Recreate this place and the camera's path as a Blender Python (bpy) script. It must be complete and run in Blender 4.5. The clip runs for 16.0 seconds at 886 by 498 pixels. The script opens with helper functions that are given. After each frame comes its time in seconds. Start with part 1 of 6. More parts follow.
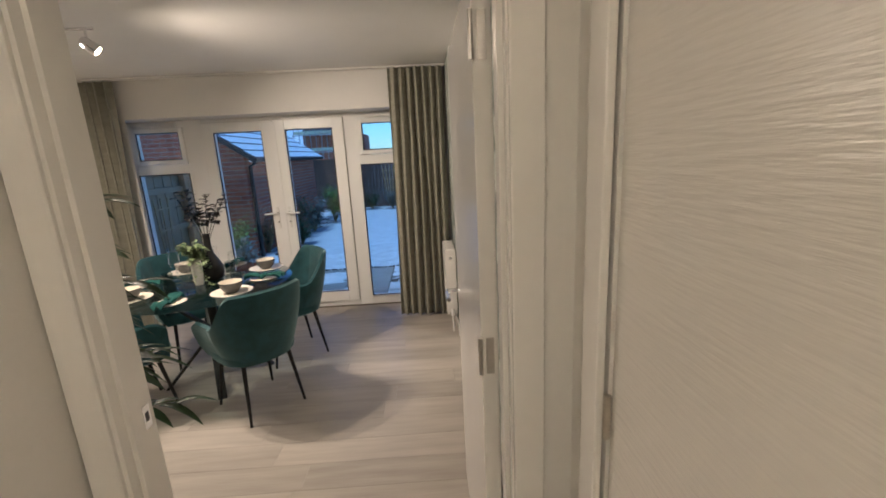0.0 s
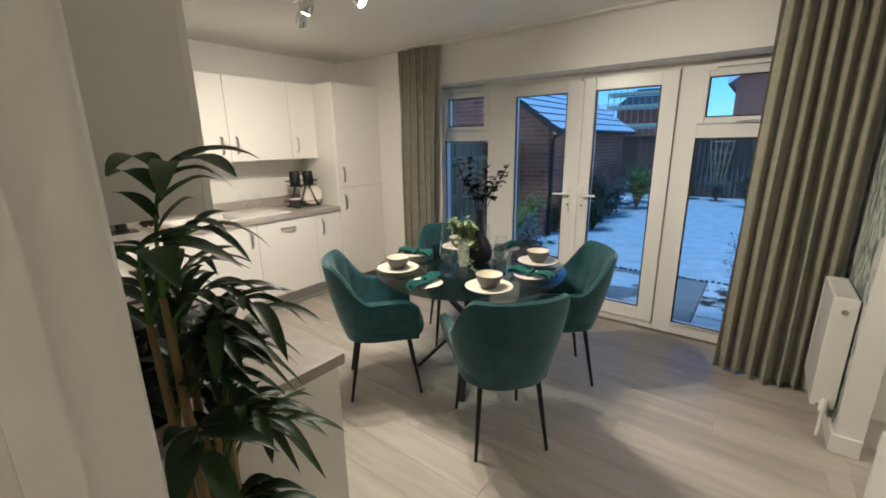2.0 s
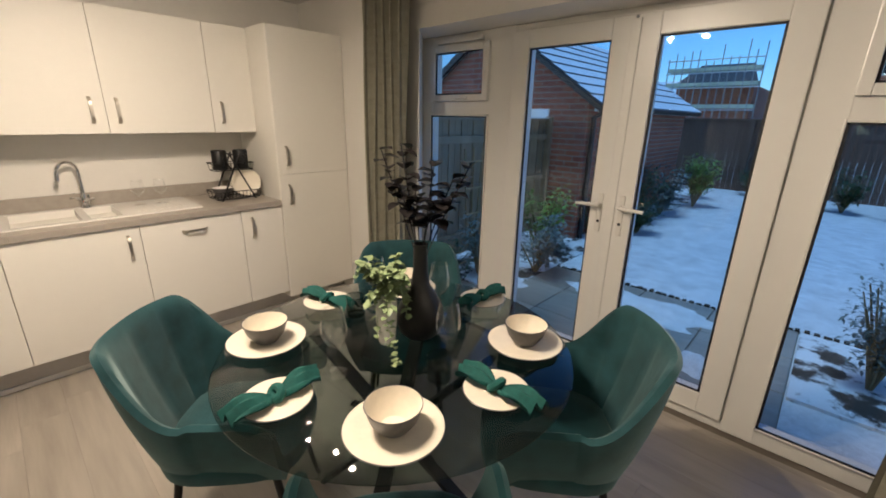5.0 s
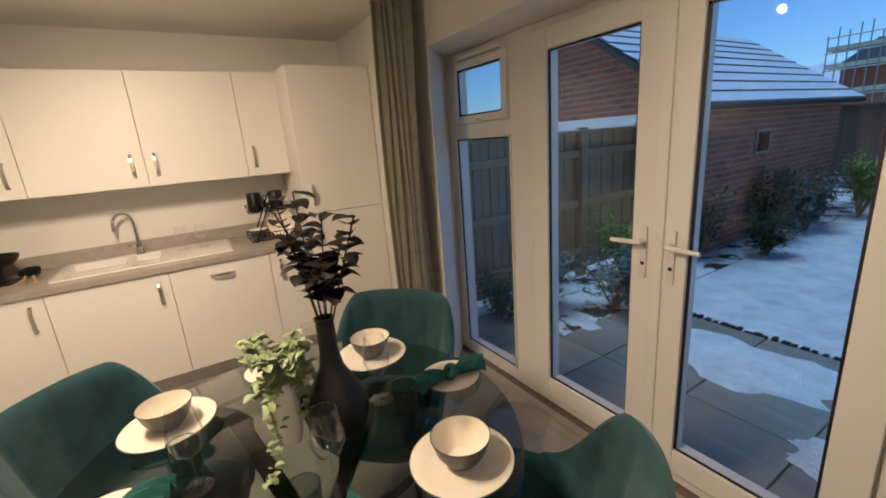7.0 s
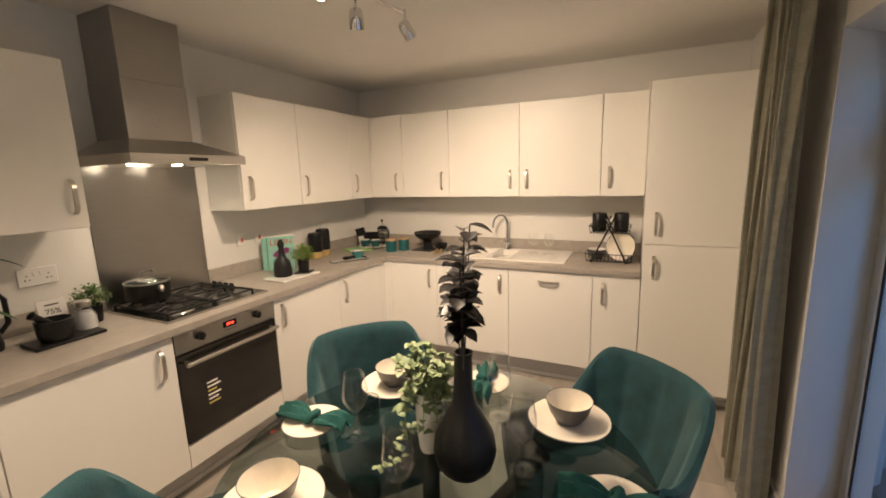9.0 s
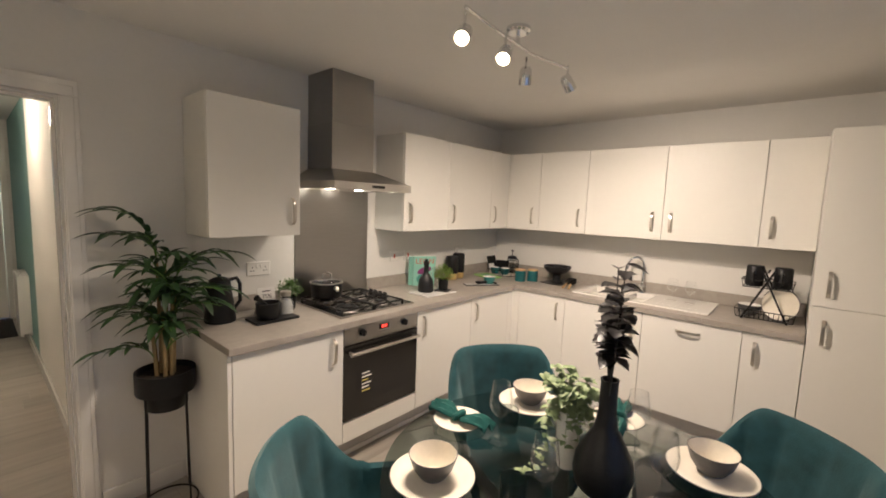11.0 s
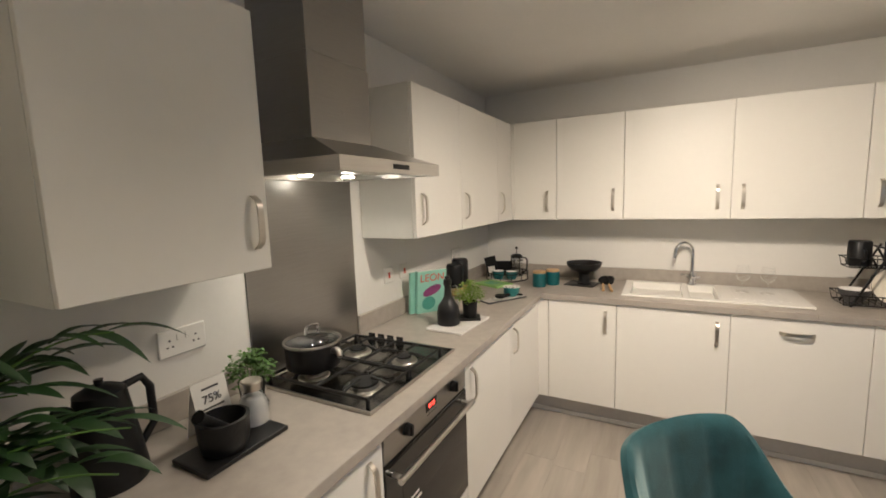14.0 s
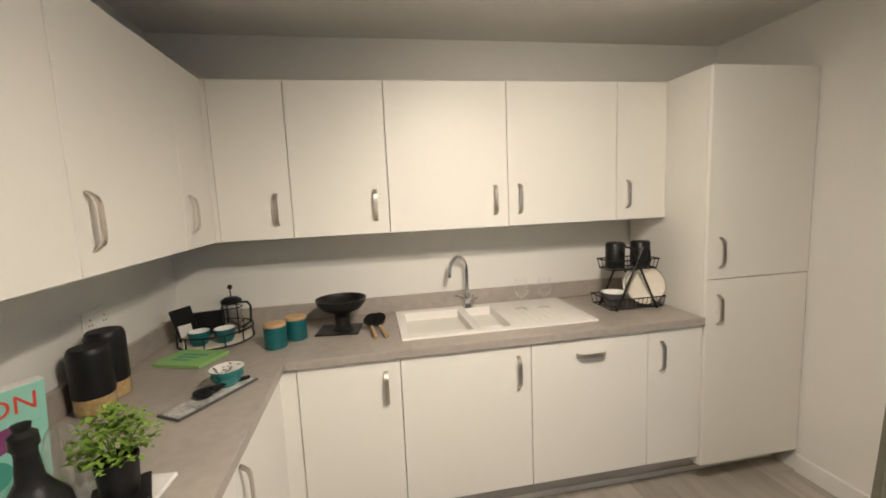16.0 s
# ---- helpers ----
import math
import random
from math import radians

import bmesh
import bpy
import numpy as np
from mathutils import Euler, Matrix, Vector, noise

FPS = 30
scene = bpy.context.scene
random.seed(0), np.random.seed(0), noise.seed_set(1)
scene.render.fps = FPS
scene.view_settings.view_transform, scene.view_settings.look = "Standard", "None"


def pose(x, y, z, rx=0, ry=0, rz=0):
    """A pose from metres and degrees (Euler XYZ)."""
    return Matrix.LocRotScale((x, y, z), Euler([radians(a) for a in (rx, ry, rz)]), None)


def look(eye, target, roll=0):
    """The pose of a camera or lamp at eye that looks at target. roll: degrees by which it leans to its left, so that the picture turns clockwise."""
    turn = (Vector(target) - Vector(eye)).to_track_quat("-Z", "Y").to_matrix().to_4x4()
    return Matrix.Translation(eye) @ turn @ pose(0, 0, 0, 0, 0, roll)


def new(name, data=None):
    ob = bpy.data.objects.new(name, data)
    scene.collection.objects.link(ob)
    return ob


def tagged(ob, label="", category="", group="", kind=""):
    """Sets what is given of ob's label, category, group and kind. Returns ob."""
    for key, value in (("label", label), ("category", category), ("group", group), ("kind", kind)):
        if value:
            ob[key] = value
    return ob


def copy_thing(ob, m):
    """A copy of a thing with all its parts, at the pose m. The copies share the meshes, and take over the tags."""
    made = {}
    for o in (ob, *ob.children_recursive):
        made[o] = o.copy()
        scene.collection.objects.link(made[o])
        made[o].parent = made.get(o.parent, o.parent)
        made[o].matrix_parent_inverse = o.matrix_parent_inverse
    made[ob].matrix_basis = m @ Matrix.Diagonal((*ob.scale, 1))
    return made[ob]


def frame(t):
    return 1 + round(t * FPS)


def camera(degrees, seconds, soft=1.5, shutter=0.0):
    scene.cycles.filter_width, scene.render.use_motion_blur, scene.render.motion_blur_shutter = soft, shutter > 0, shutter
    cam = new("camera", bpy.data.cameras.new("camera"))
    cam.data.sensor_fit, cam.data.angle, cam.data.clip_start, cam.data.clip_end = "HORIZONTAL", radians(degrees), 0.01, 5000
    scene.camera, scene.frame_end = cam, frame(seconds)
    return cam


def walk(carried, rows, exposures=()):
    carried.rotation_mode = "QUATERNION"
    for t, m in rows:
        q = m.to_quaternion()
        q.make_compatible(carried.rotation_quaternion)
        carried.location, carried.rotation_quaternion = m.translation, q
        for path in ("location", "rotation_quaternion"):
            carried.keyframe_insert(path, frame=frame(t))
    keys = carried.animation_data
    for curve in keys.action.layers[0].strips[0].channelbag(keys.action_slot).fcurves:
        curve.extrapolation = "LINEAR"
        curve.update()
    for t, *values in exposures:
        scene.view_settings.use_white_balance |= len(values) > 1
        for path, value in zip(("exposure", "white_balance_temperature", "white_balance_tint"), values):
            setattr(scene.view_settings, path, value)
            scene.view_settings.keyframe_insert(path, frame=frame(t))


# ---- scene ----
cam = camera(93.9, 16.0, soft=1.8)
METRES, EYE, TILT, LEAN, TURN = 6.6, 1.46, 0.0, 0.0, -2.7
PATH = [
    (0, (-0.027, 0.731, 1.591), (0.034, 2.68, 1.146), -3.0),
    (0.5, (-0.098, 1.009, 1.6), (-0.359, 2.947, 1.179), -3.2),
    (1, (-0.148, 1.272, 1.588), (-0.833, 3.106, 1.177), -2.9),
    (1.5, (-0.209, 1.471, 1.532), (-1.266, 3.106, 1.072), -1.5),
    (2, (-0.265, 1.59, 1.535), (-1.446, 3.123, 1.033), -0.8),
    (2.5, (-0.374, 1.683, 1.538), (-1.58, 3.198, 1.038), -0.5),
    (3, (-0.405, 1.943, 1.518), (-1.731, 3.352, 1.011), -0.7),
    (3.5, (-0.455, 2.153, 1.535), (-1.804, 3.533, 1.008), -1.4),
    (4, (-0.511, 2.414, 1.54), (-1.754, 3.897, 1.037), -0.4),
    (4.2, (-0.544, 2.508, 1.545), (-1.773, 4.003, 1.041), -0.0),
    (6.5, (-0.864, 3.45, 1.476), (-2.394, 4.456, 0.672), -1.5),
    (7, (-0.623, 3.582, 1.544), (-2.281, 4.577, 1.034), -4.4),
    (7.5, (-0.519, 3.712, 1.558), (-2.214, 4.69, 1.144), -4.7),
    (8, (-0.617, 3.919, 1.563), (-2.503, 4.446, 1.157), -1.8),
    (8.5, (-0.709, 4.048, 1.568), (-2.658, 3.829, 1.179), -2.0),
    (9, (-0.726, 4.232, 1.571), (-2.509, 3.397, 1.221), -1.7),
    (9.5, (-0.655, 4.26, 1.595), (-2.29, 3.136, 1.346), -0.2),
    (11.8, (-0.453, 4.103, 1.596), (-1.884, 2.719, 1.4), 0.8),
    (12, (-0.485, 3.998, 1.595), (-1.882, 2.579, 1.416), 0.1),
    (12.5, (-0.587, 3.751, 1.591), (-1.926, 2.277, 1.406), -0.8),
    (13, (-0.601, 3.474, 1.582), (-2.023, 2.083, 1.375), -1.2),
    (13.5, (-0.706, 3.249, 1.575), (-2.303, 2.067, 1.348), -1.8),
    (14, (-0.911, 3.019, 1.578), (-2.666, 2.093, 1.33), -1.9),
    (14.5, (-1.121, 2.796, 1.561), (-3.019, 2.228, 1.29), -1.3),
    (15, (-1.32, 2.677, 1.557), (-3.29, 2.465, 1.285), -1.7),
    (15.5, (-1.636, 2.708, 1.547), (-3.619, 2.741, 1.286), -2.2),
    (16, (-1.946, 2.694, 1.545), (-3.901, 3.04, 1.301), -2.5),
]
EXPOSURES = [(0.0, 0.6, 5900, 12), (1.0, 0.6, 5750, 8), (2.5, 0.65, 5600, 4), (4.0, 0.52, 5900, 7), (7.0, 0.34, 6900, 14), (8.5, 0.5, 7300, 15), (9.5, 0.62, 6450, 13), (12.0, 0.6, 6000, 12), (14.0, 0.5, 5850, 8), (16.0, 0.5, 5750, 6)]
walk(cam, [(t, look(eye, target, roll)) for t, eye, target, roll in PATH], EXPOSURES)

# ---- light ----
SPOT_WATTS, HOOD_WATTS, SKY, SUN = 58.0, 4.5, 0.118, 1.5
WARM = (1.0, 0.80, 0.60)
world = bpy.data.worlds.new("dusk_sky")
scene.world = world
world.use_nodes = True
wn = world.node_tree.nodes
sky = wn.new("ShaderNodeTexSky")
sky.sky_type = "NISHITA"
sky.sun_disc = False
sky.sun_elevation, sky.sun_rotation = radians(12), radians(200)
sky.air_density, sky.dust_density, sky.ozone_density = 1.0, 0.2, 4.0
wn["Background"].inputs["Strength"].default_value = SKY
tint = wn.new("ShaderNodeMix")
tint.data_type, tint.blend_type = "RGBA", "MULTIPLY"
tint.inputs["Factor"].default_value = 1.0
tint.inputs["B"].default_value = (0.60, 0.90, 1.28, 1)
world.node_tree.links.new(sky.outputs[0], tint.inputs["A"])
world.node_tree.links.new(tint.outputs["Result"], wn["Background"].inputs["Color"])
sun = new("sun", bpy.data.lights.new("sun", "SUN"))
sun.data.energy, sun.data.angle, sun.data.color = SUN, radians(25), (0.42, 0.70, 1.0)
sun.matrix_world = look((0, 0, 20), (1.5, 4.0, 0.0))


def lamp(name, kind, at, target, watts, colour, **more):
    ob = new(name, bpy.data.lights.new(name, kind))
    ob.data.energy, ob.data.color = watts, colour
    ob.matrix_world = look(at, target)
    for key, value in more.items():
        if key == "spot":
            ob.data.spot_size, ob.data.spot_blend = radians(value), 1.0
        if key == "radius":
            ob.data.shadow_soft_size = value
        if key == "size":
            ob.data.size = value
    return ob


# ---- materials ----
def mat(name, col, rough=0.5, metal=0.0, scale=20.0, vary=0.12, bump=0.0, bump_scale=None, coat=0.0, stretch=(1, 1, 1), sheen=0.0, col2=None):
    m = bpy.data.materials.new(name)
    m.use_nodes = True
    nt, n = m.node_tree, m.node_tree.nodes
    p = n["Principled BSDF"]
    p.inputs["Roughness"].default_value, p.inputs["Metallic"].default_value = rough, metal
    p.inputs["Coat Weight"].default_value, p.inputs["Sheen Weight"].default_value = coat, sheen
    tc, mp = n.new("ShaderNodeTexCoord"), n.new("ShaderNodeMapping")
    mp.inputs["Scale"].default_value = stretch
    nt.links.new(tc.outputs["Object"], mp.inputs["Vector"])
    big, fine = n.new("ShaderNodeTexNoise"), n.new("ShaderNodeTexNoise")
    big.inputs["Scale"].default_value, fine.inputs["Scale"].default_value = scale * 0.12, scale
    big.inputs["Detail"].default_value, fine.inputs["Detail"].default_value = 4, 6
    add = n.new("ShaderNodeMath")
    add.operation = "ADD"
    half = n.new("ShaderNodeMath")
    half.operation = "MULTIPLY"
    half.inputs[1].default_value = 0.5
    ramp = n.new("ShaderNodeValToRGB")
    ramp.color_ramp.elements[0].position, ramp.color_ramp.elements[1].position = 0.3, 0.7
    lo = [c * (1 - vary) for c in col]
    hi = list(col2) if col2 else [min(1, c * (1 + vary)) for c in col]
    ramp.color_ramp.elements[0].color, ramp.color_ramp.elements[1].color = (*lo, 1), (*hi, 1)
    for t in (big, fine):
        nt.links.new(mp.outputs[0], t.inputs["Vector"])
    nt.links.new(big.outputs["Fac"], add.inputs[0])
    nt.links.new(fine.outputs["Fac"], add.inputs[1])
    nt.links.new(add.outputs[0], half.inputs[0])
    nt.links.new(half.outputs[0], ramp.inputs[0])
    nt.links.new(ramp.outputs[0], p.inputs["Base Color"])
    if bump:
        bn, bt = n.new("ShaderNodeBump"), n.new("ShaderNodeTexNoise")
        bt.inputs["Scale"].default_value, bt.inputs["Detail"].default_value = bump_scale or scale * 3, 4
        bn.inputs["Strength"].default_value, bn.inputs["Distance"].default_value = bump, 0.01
        nt.links.new(mp.outputs[0], bt.inputs["Vector"])
        nt.links.new(bt.outputs["Fac"], bn.inputs["Height"])
        nt.links.new(bn.outputs[0], p.inputs["Normal"])
    return m


def pane(name, tint, gloss=1.0, rough=0.0, edge=0.8, face=0.03, power=4.5):
    """Thin clear glass: tinted see-through with a mirror gloss that grows at a slant."""
    m = bpy.data.materials.new(name)
    m.use_nodes = True
    nt, n = m.node_tree, m.node_tree.nodes
    n.remove(n["Principled BSDF"])
    tr, gl, mix, fr = n.new("ShaderNodeBsdfTransparent"), n.new("ShaderNodeBsdfGlossy"), n.new("ShaderNodeMixShader"), n.new("ShaderNodeLayerWeight")
    tr.inputs[0].default_value, gl.inputs["Roughness"].default_value = (*tint, 1), rough
    gl.inputs["Color"].default_value = (gloss, gloss, gloss, 1)
    fr.inputs["Blend"].default_value = 0.5
    pw, sc = n.new("ShaderNodeMath"), n.new("ShaderNodeMath")
    pw.operation, sc.operation = "POWER", "MULTIPLY_ADD"
    pw.inputs[1].default_value, sc.inputs[1].default_value, sc.inputs[2].default_value = power, edge, face
    nt.links.new(fr.outputs["Facing"], pw.inputs[0])
    nt.links.new(pw.outputs[0], sc.inputs[0])
    nt.links.new(sc.outputs[0], mix.inputs[0])
    nt.links.new(tr.outputs[0], mix.inputs[1])
    nt.links.new(gl.outputs[0], mix.inputs[2])
    nt.links.new(mix.outputs[0], n["Material Output"].inputs["Surface"])
    return m


def glow(name, col, strength):
    m = bpy.data.materials.new(name)
    m.use_nodes = True
    p = m.node_tree.nodes["Principled BSDF"]
    p.inputs["Emission Color"].default_value, p.inputs["Emission Strength"].default_value = (*col, 1), strength
    p.inputs["Base Color"].default_value = (*col, 1)
    return m


def plank_mat(name, a, b, along_x=True):
    m = mat(name, a, 0.42, scale=9, vary=0.16, bump=0.12, bump_scale=40, stretch=(0.25, 2.2, 1), col2=b)
    nt, n = m.node_tree, m.node_tree.nodes
    info, hsv, p = n.new("ShaderNodeObjectInfo"), n.new("ShaderNodeHueSaturation"), n["Principled BSDF"]
    mr = n.new("ShaderNodeMapRange")
    mr.inputs["To Min"].default_value, mr.inputs["To Max"].default_value = 0.94, 1.06
    src = p.inputs["Base Color"].links[0].from_socket
    nt.links.new(info.outputs["Random"], mr.inputs["Value"])
    nt.links.new(mr.outputs[0], hsv.inputs["Value"])
    nt.links.new(src, hsv.inputs["Color"])
    nt.links.new(hsv.outputs[0], p.inputs["Base Color"])
    # each board takes its grain from another stretch
    mp = [k for k in n if k.type == "MAPPING"][0]
    comb, mul = n.new("ShaderNodeCombineXYZ"), n.new("ShaderNodeMath")
    mul.operation = "MULTIPLY"
    mul.inputs[1].default_value = 37.0
    nt.links.new(info.outputs["Random"], mul.inputs[0])
    nt.links.new(mul.outputs[0], comb.inputs[2])
    nt.links.new(comb.outputs[0], mp.inputs["Location"])
    return m


def brick_mat(name):
    m = mat(name, (0.24, 0.085, 0.055), 0.85, scale=30, vary=0.3)
    nt, n = m.node_tree, m.node_tree.nodes
    p = n["Principled BSDF"]
    tc, mp, bk = n.new("ShaderNodeTexCoord"), n.new("ShaderNodeMapping"), n.new("ShaderNodeTexBrick")
    sep, comb, add = n.new("ShaderNodeSeparateXYZ"), n.new("ShaderNodeCombineXYZ"), n.new("ShaderNodeMath")
    nt.links.new(tc.outputs["Object"], sep.inputs[0])
    nt.links.new(sep.outputs[0], add.inputs[0])
    nt.links.new(sep.outputs[1], add.inputs[1])
    nt.links.new(add.outputs[0], comb.inputs[0])
    nt.links.new(sep.outputs[2], comb.inputs[1])
    nt.links.new(comb.outputs[0], bk.inputs["Vector"])
    bk.inputs["Scale"].default_value = 1.0
    bk.inputs["Brick Width"].default_value, bk.inputs["Row Height"].default_value, bk.inputs["Mortar Size"].default_value = 0.225, 0.075, 0.008
    bk.inputs["Color1"].default_value, bk.inputs["Color2"].default_value = (0.46, 0.135, 0.065, 1), (0.30, 0.085, 0.05, 1)
    bk.inputs["Mortar"].default_value = (0.33, 0.25, 0.20, 1)
    nt.links.new(bk.outputs["Color"], p.inputs["Base Color"])
    bn = n.new("ShaderNodeBump")
    bn.inputs["Strength"].default_value, bn.inputs["Distance"].default_value, bn.invert = 0.8, 0.01, True
    nt.links.new(bk.outputs["Fac"], bn.inputs["Height"])
    nt.links.new(bn.outputs[0], p.inputs["Normal"])
    return m


def wallpaper_mat():
    m = mat("leaf_wallpaper", (0.5, 0.52, 0.47), 0.7, scale=30, vary=0.1)
    nt, n = m.node_tree, m.node_tree.nodes
    p = n["Principled BSDF"]
    src = p.inputs["Base Color"].links[0].from_socket
    tc, mp, nz, wv, rp, mx = (n.new(k) for k in ("ShaderNodeTexCoord", "ShaderNodeMapping", "ShaderNodeTexNoise", "ShaderNodeTexWave", "ShaderNodeValToRGB", "ShaderNodeMix"))
    mp.inputs["Rotation"].default_value = (radians(35), 0, 0)
    mp.inputs["Scale"].default_value = (1, 3.2, 1)
    nt.links.new(tc.outputs["Object"], mp.inputs[0])
    nt.links.new(mp.outputs[0], nz.inputs["Vector"])
    nz.inputs["Scale"].default_value, nz.inputs["Detail"].default_value, nz.inputs["Distortion"].default_value = 7, 5, 1.4
    rp.color_ramp.elements[0].position, rp.color_ramp.elements[1].position = 0.46, 0.56
    nt.links.new(nz.outputs["Fac"], rp.inputs[0])
    mx.data_type = "RGBA"
    nt.links.new(rp.outputs[0], mx.inputs["Factor"])
    nt.links.new(src, mx.inputs["A"])
    mx.inputs["B"].default_value = (0.10, 0.13, 0.11, 1)
    nt.links.new(mx.outputs["Result"], p.inputs["Base Color"])
    return m


def bed_mat():
    """Dark soil with patches of lying snow."""
    m = mat("snow_dusted_soil", (0.045, 0.035, 0.028), 0.95, scale=40, vary=0.5, bump=0.9, bump_scale=40)
    nt, n = m.node_tree, m.node_tree.nodes
    p = n["Principled BSDF"]
    src = p.inputs["Base Color"].links[0].from_socket
    tc, nz, rp, mx = (n.new(k) for k in ("ShaderNodeTexCoord", "ShaderNodeTexNoise", "ShaderNodeValToRGB", "ShaderNodeMix"))
    nz.inputs["Scale"].default_value, nz.inputs["Detail"].default_value, nz.inputs["Roughness"].default_value = 3.2, 9, 0.68
    nt.links.new(tc.outputs["Object"], nz.inputs["Vector"])
    rp.color_ramp.elements[0].position, rp.color_ramp.elements[1].position = 0.44, 0.50
    nt.links.new(nz.outputs["Fac"], rp.inputs[0])
    mx.data_type = "RGBA"
    nt.links.new(rp.outputs[0], mx.inputs["Factor"])
    nt.links.new(src, mx.inputs["A"])
    mx.inputs["B"].default_value = (0.70, 0.73, 0.76, 1)
    nt.links.new(mx.outputs["Result"], p.inputs["Base Color"])
    return m


def steel_mat(name, col, rough, along=(1, 1, 1)):
    return mat(name, col, rough, 1.0, scale=60, vary=0.08, bump=0.03, bump_scale=120, stretch=along)


def dull(m, specular):
    """Lowers the mirror part of a surface."""
    m.node_tree.nodes["Principled BSDF"].inputs["Specular IOR Level"].default_value = specular
    return m


M = {}
M["wall"] = mat("wall_paint", (0.74, 0.72, 0.68), 0.75, scale=60, vary=0.02, bump=0.05, bump_scale=220)
M["ceiling"] = mat("ceiling_paint", (0.78, 0.76, 0.72), 0.85, scale=50, vary=0.02, bump=0.05, bump_scale=200)
M["gloss"] = mat("white_gloss_paint", (0.78, 0.76, 0.72), 0.16, scale=30, vary=0.02, bump=0.02, bump_scale=60)
M["grain"] = mat("white_grained_door", (0.76, 0.73, 0.68), 0.2, scale=30, vary=0.02, bump=0.22, bump_scale=95, stretch=(1, 0.12, 1.4))
M["unit"] = mat("white_cupboard_lacquer", (0.80, 0.775, 0.72), 0.45, scale=25, vary=0.012, bump=0.015, bump_scale=90)
M["unit_in"] = mat("white_cupboard_board", (0.74, 0.72, 0.67), 0.5, scale=25, vary=0.02)
M["worktop"] = mat("grey_stone_worktop", (0.36, 0.325, 0.285), 0.38, scale=26, vary=0.14, bump=0.05, bump_scale=180)
M["plinth"] = mat("grey_plinth", (0.50, 0.48, 0.455), 0.4, scale=40, vary=0.05)
M["upvc"] = mat("white_upvc", (0.80, 0.79, 0.76), 0.28, scale=18, vary=0.015, bump=0.02, bump_scale=30)
M["gasket"] = mat("black_rubber", (0.012, 0.012, 0.014), 0.5)
M["steel"] = steel_mat("brushed_steel", (0.52, 0.50, 0.47), 0.3, (1, 1, 30))
M["steel_h"] = steel_mat("brushed_steel_sheet", (0.36, 0.35, 0.335), 0.28, (1, 1, 40))
M["hob_steel"] = steel_mat("dark_hob_steel", (0.20, 0.195, 0.185), 0.24, (1, 1, 30))
M["nickel"] = steel_mat("satin_nickel", (0.60, 0.56, 0.50), 0.33)
M["chrome"] = mat("chrome", (0.75, 0.75, 0.76), 0.08, 1.0, vary=0.02)
M["black"] = dull(mat("matt_black_metal", (0.010, 0.010, 0.0105), 0.42, scale=60, vary=0.2, bump=0.05), 0.28)
M["black_gloss"] = mat("black_glass", (0.006, 0.006, 0.007), 0.06, scale=10, vary=0.1)
M["black_ceramic"] = dull(mat("black_ceramic", (0.011, 0.011, 0.0115), 0.38, scale=60, vary=0.3, bump=0.12), 0.32)
M["iron"] = dull(mat("cast_iron", (0.012, 0.012, 0.012), 0.5, scale=80, vary=0.3, bump=0.15), 0.3)
M["velvet"] = dull(mat("teal_velvet", (0.014, 0.060, 0.070), 0.75, scale=16, vary=0.45, bump=0.14, bump_scale=220, sheen=0.4), 0.2)
M["velvet"].node_tree.nodes["Principled BSDF"].inputs["Sheen Tint"].default_value = (0.7, 0.9, 0.9, 1)
M["linen_teal"] = mat("teal_linen", (0.006, 0.085, 0.075), 0.85, scale=60, vary=0.3, bump=0.3, bump_scale=300)
M["curtain"] = mat("olive_grey_curtain", (0.27, 0.258, 0.20), 0.85, scale=90, vary=0.22, bump=0.35, bump_scale=260, stretch=(1, 1, 2.6), sheen=0.2)
M["glass"] = pane("window_glass", (0.94, 0.965, 0.975), face=0.025)
M["smoke"] = pane("smoked_table_glass", (0.58, 0.64, 0.63))
M["clear"] = pane("clear_drinking_glass", (0.98, 0.985, 0.985), edge=0.75, face=0.045, power=2.4)
M["oven_glass"] = mat("dark_oven_glass", (0.012, 0.011, 0.010), 0.05, scale=10, vary=0.1)
M["cream"] = mat("cream_stoneware", (0.74, 0.68, 0.57), 0.3, scale=60, vary=0.06)
M["rim"] = mat("dark_glaze_rim", (0.07, 0.07, 0.075), 0.35, scale=60, vary=0.3)
M["stone"] = mat("grey_stoneware", (0.075, 0.072, 0.072), 0.4, scale=70, vary=0.25)
M["leaf"] = mat("green_leaf", (0.085, 0.18, 0.032), 0.5, scale=12, vary=0.45)
M["leaf_dark"] = mat("dark_green_leaf", (0.024, 0.062, 0.018), 0.45, scale=12, vary=0.45)
M["leaf_light"] = mat("pale_green_leaf", (0.19, 0.29, 0.12), 0.5, scale=12, vary=0.4, col2=(0.34, 0.42, 0.22))
M["leaf_lime"] = mat("lime_green_leaf", (0.20, 0.32, 0.045), 0.5, scale=12, vary=0.45)
M["leaf_black"] = mat("blackened_eucalyptus", (0.010, 0.008, 0.008), 0.42, scale=12, vary=0.4)
M["leaf_garden"] = mat("frosted_shrub_leaf", (0.05, 0.085, 0.05), 0.6, scale=12, vary=0.5, col2=(0.30, 0.36, 0.36))
M["cane"] = mat("tan_cane_stem", (0.26, 0.18, 0.08), 0.6, scale=30, vary=0.3, bump=0.2)
M["wood"] = mat("pale_wood", (0.48, 0.31, 0.15), 0.5, scale=30, vary=0.2, stretch=(1, 6, 1))
M["teal"] = mat("teal_glaze", (0.012, 0.11, 0.12), 0.3, scale=40, vary=0.15)
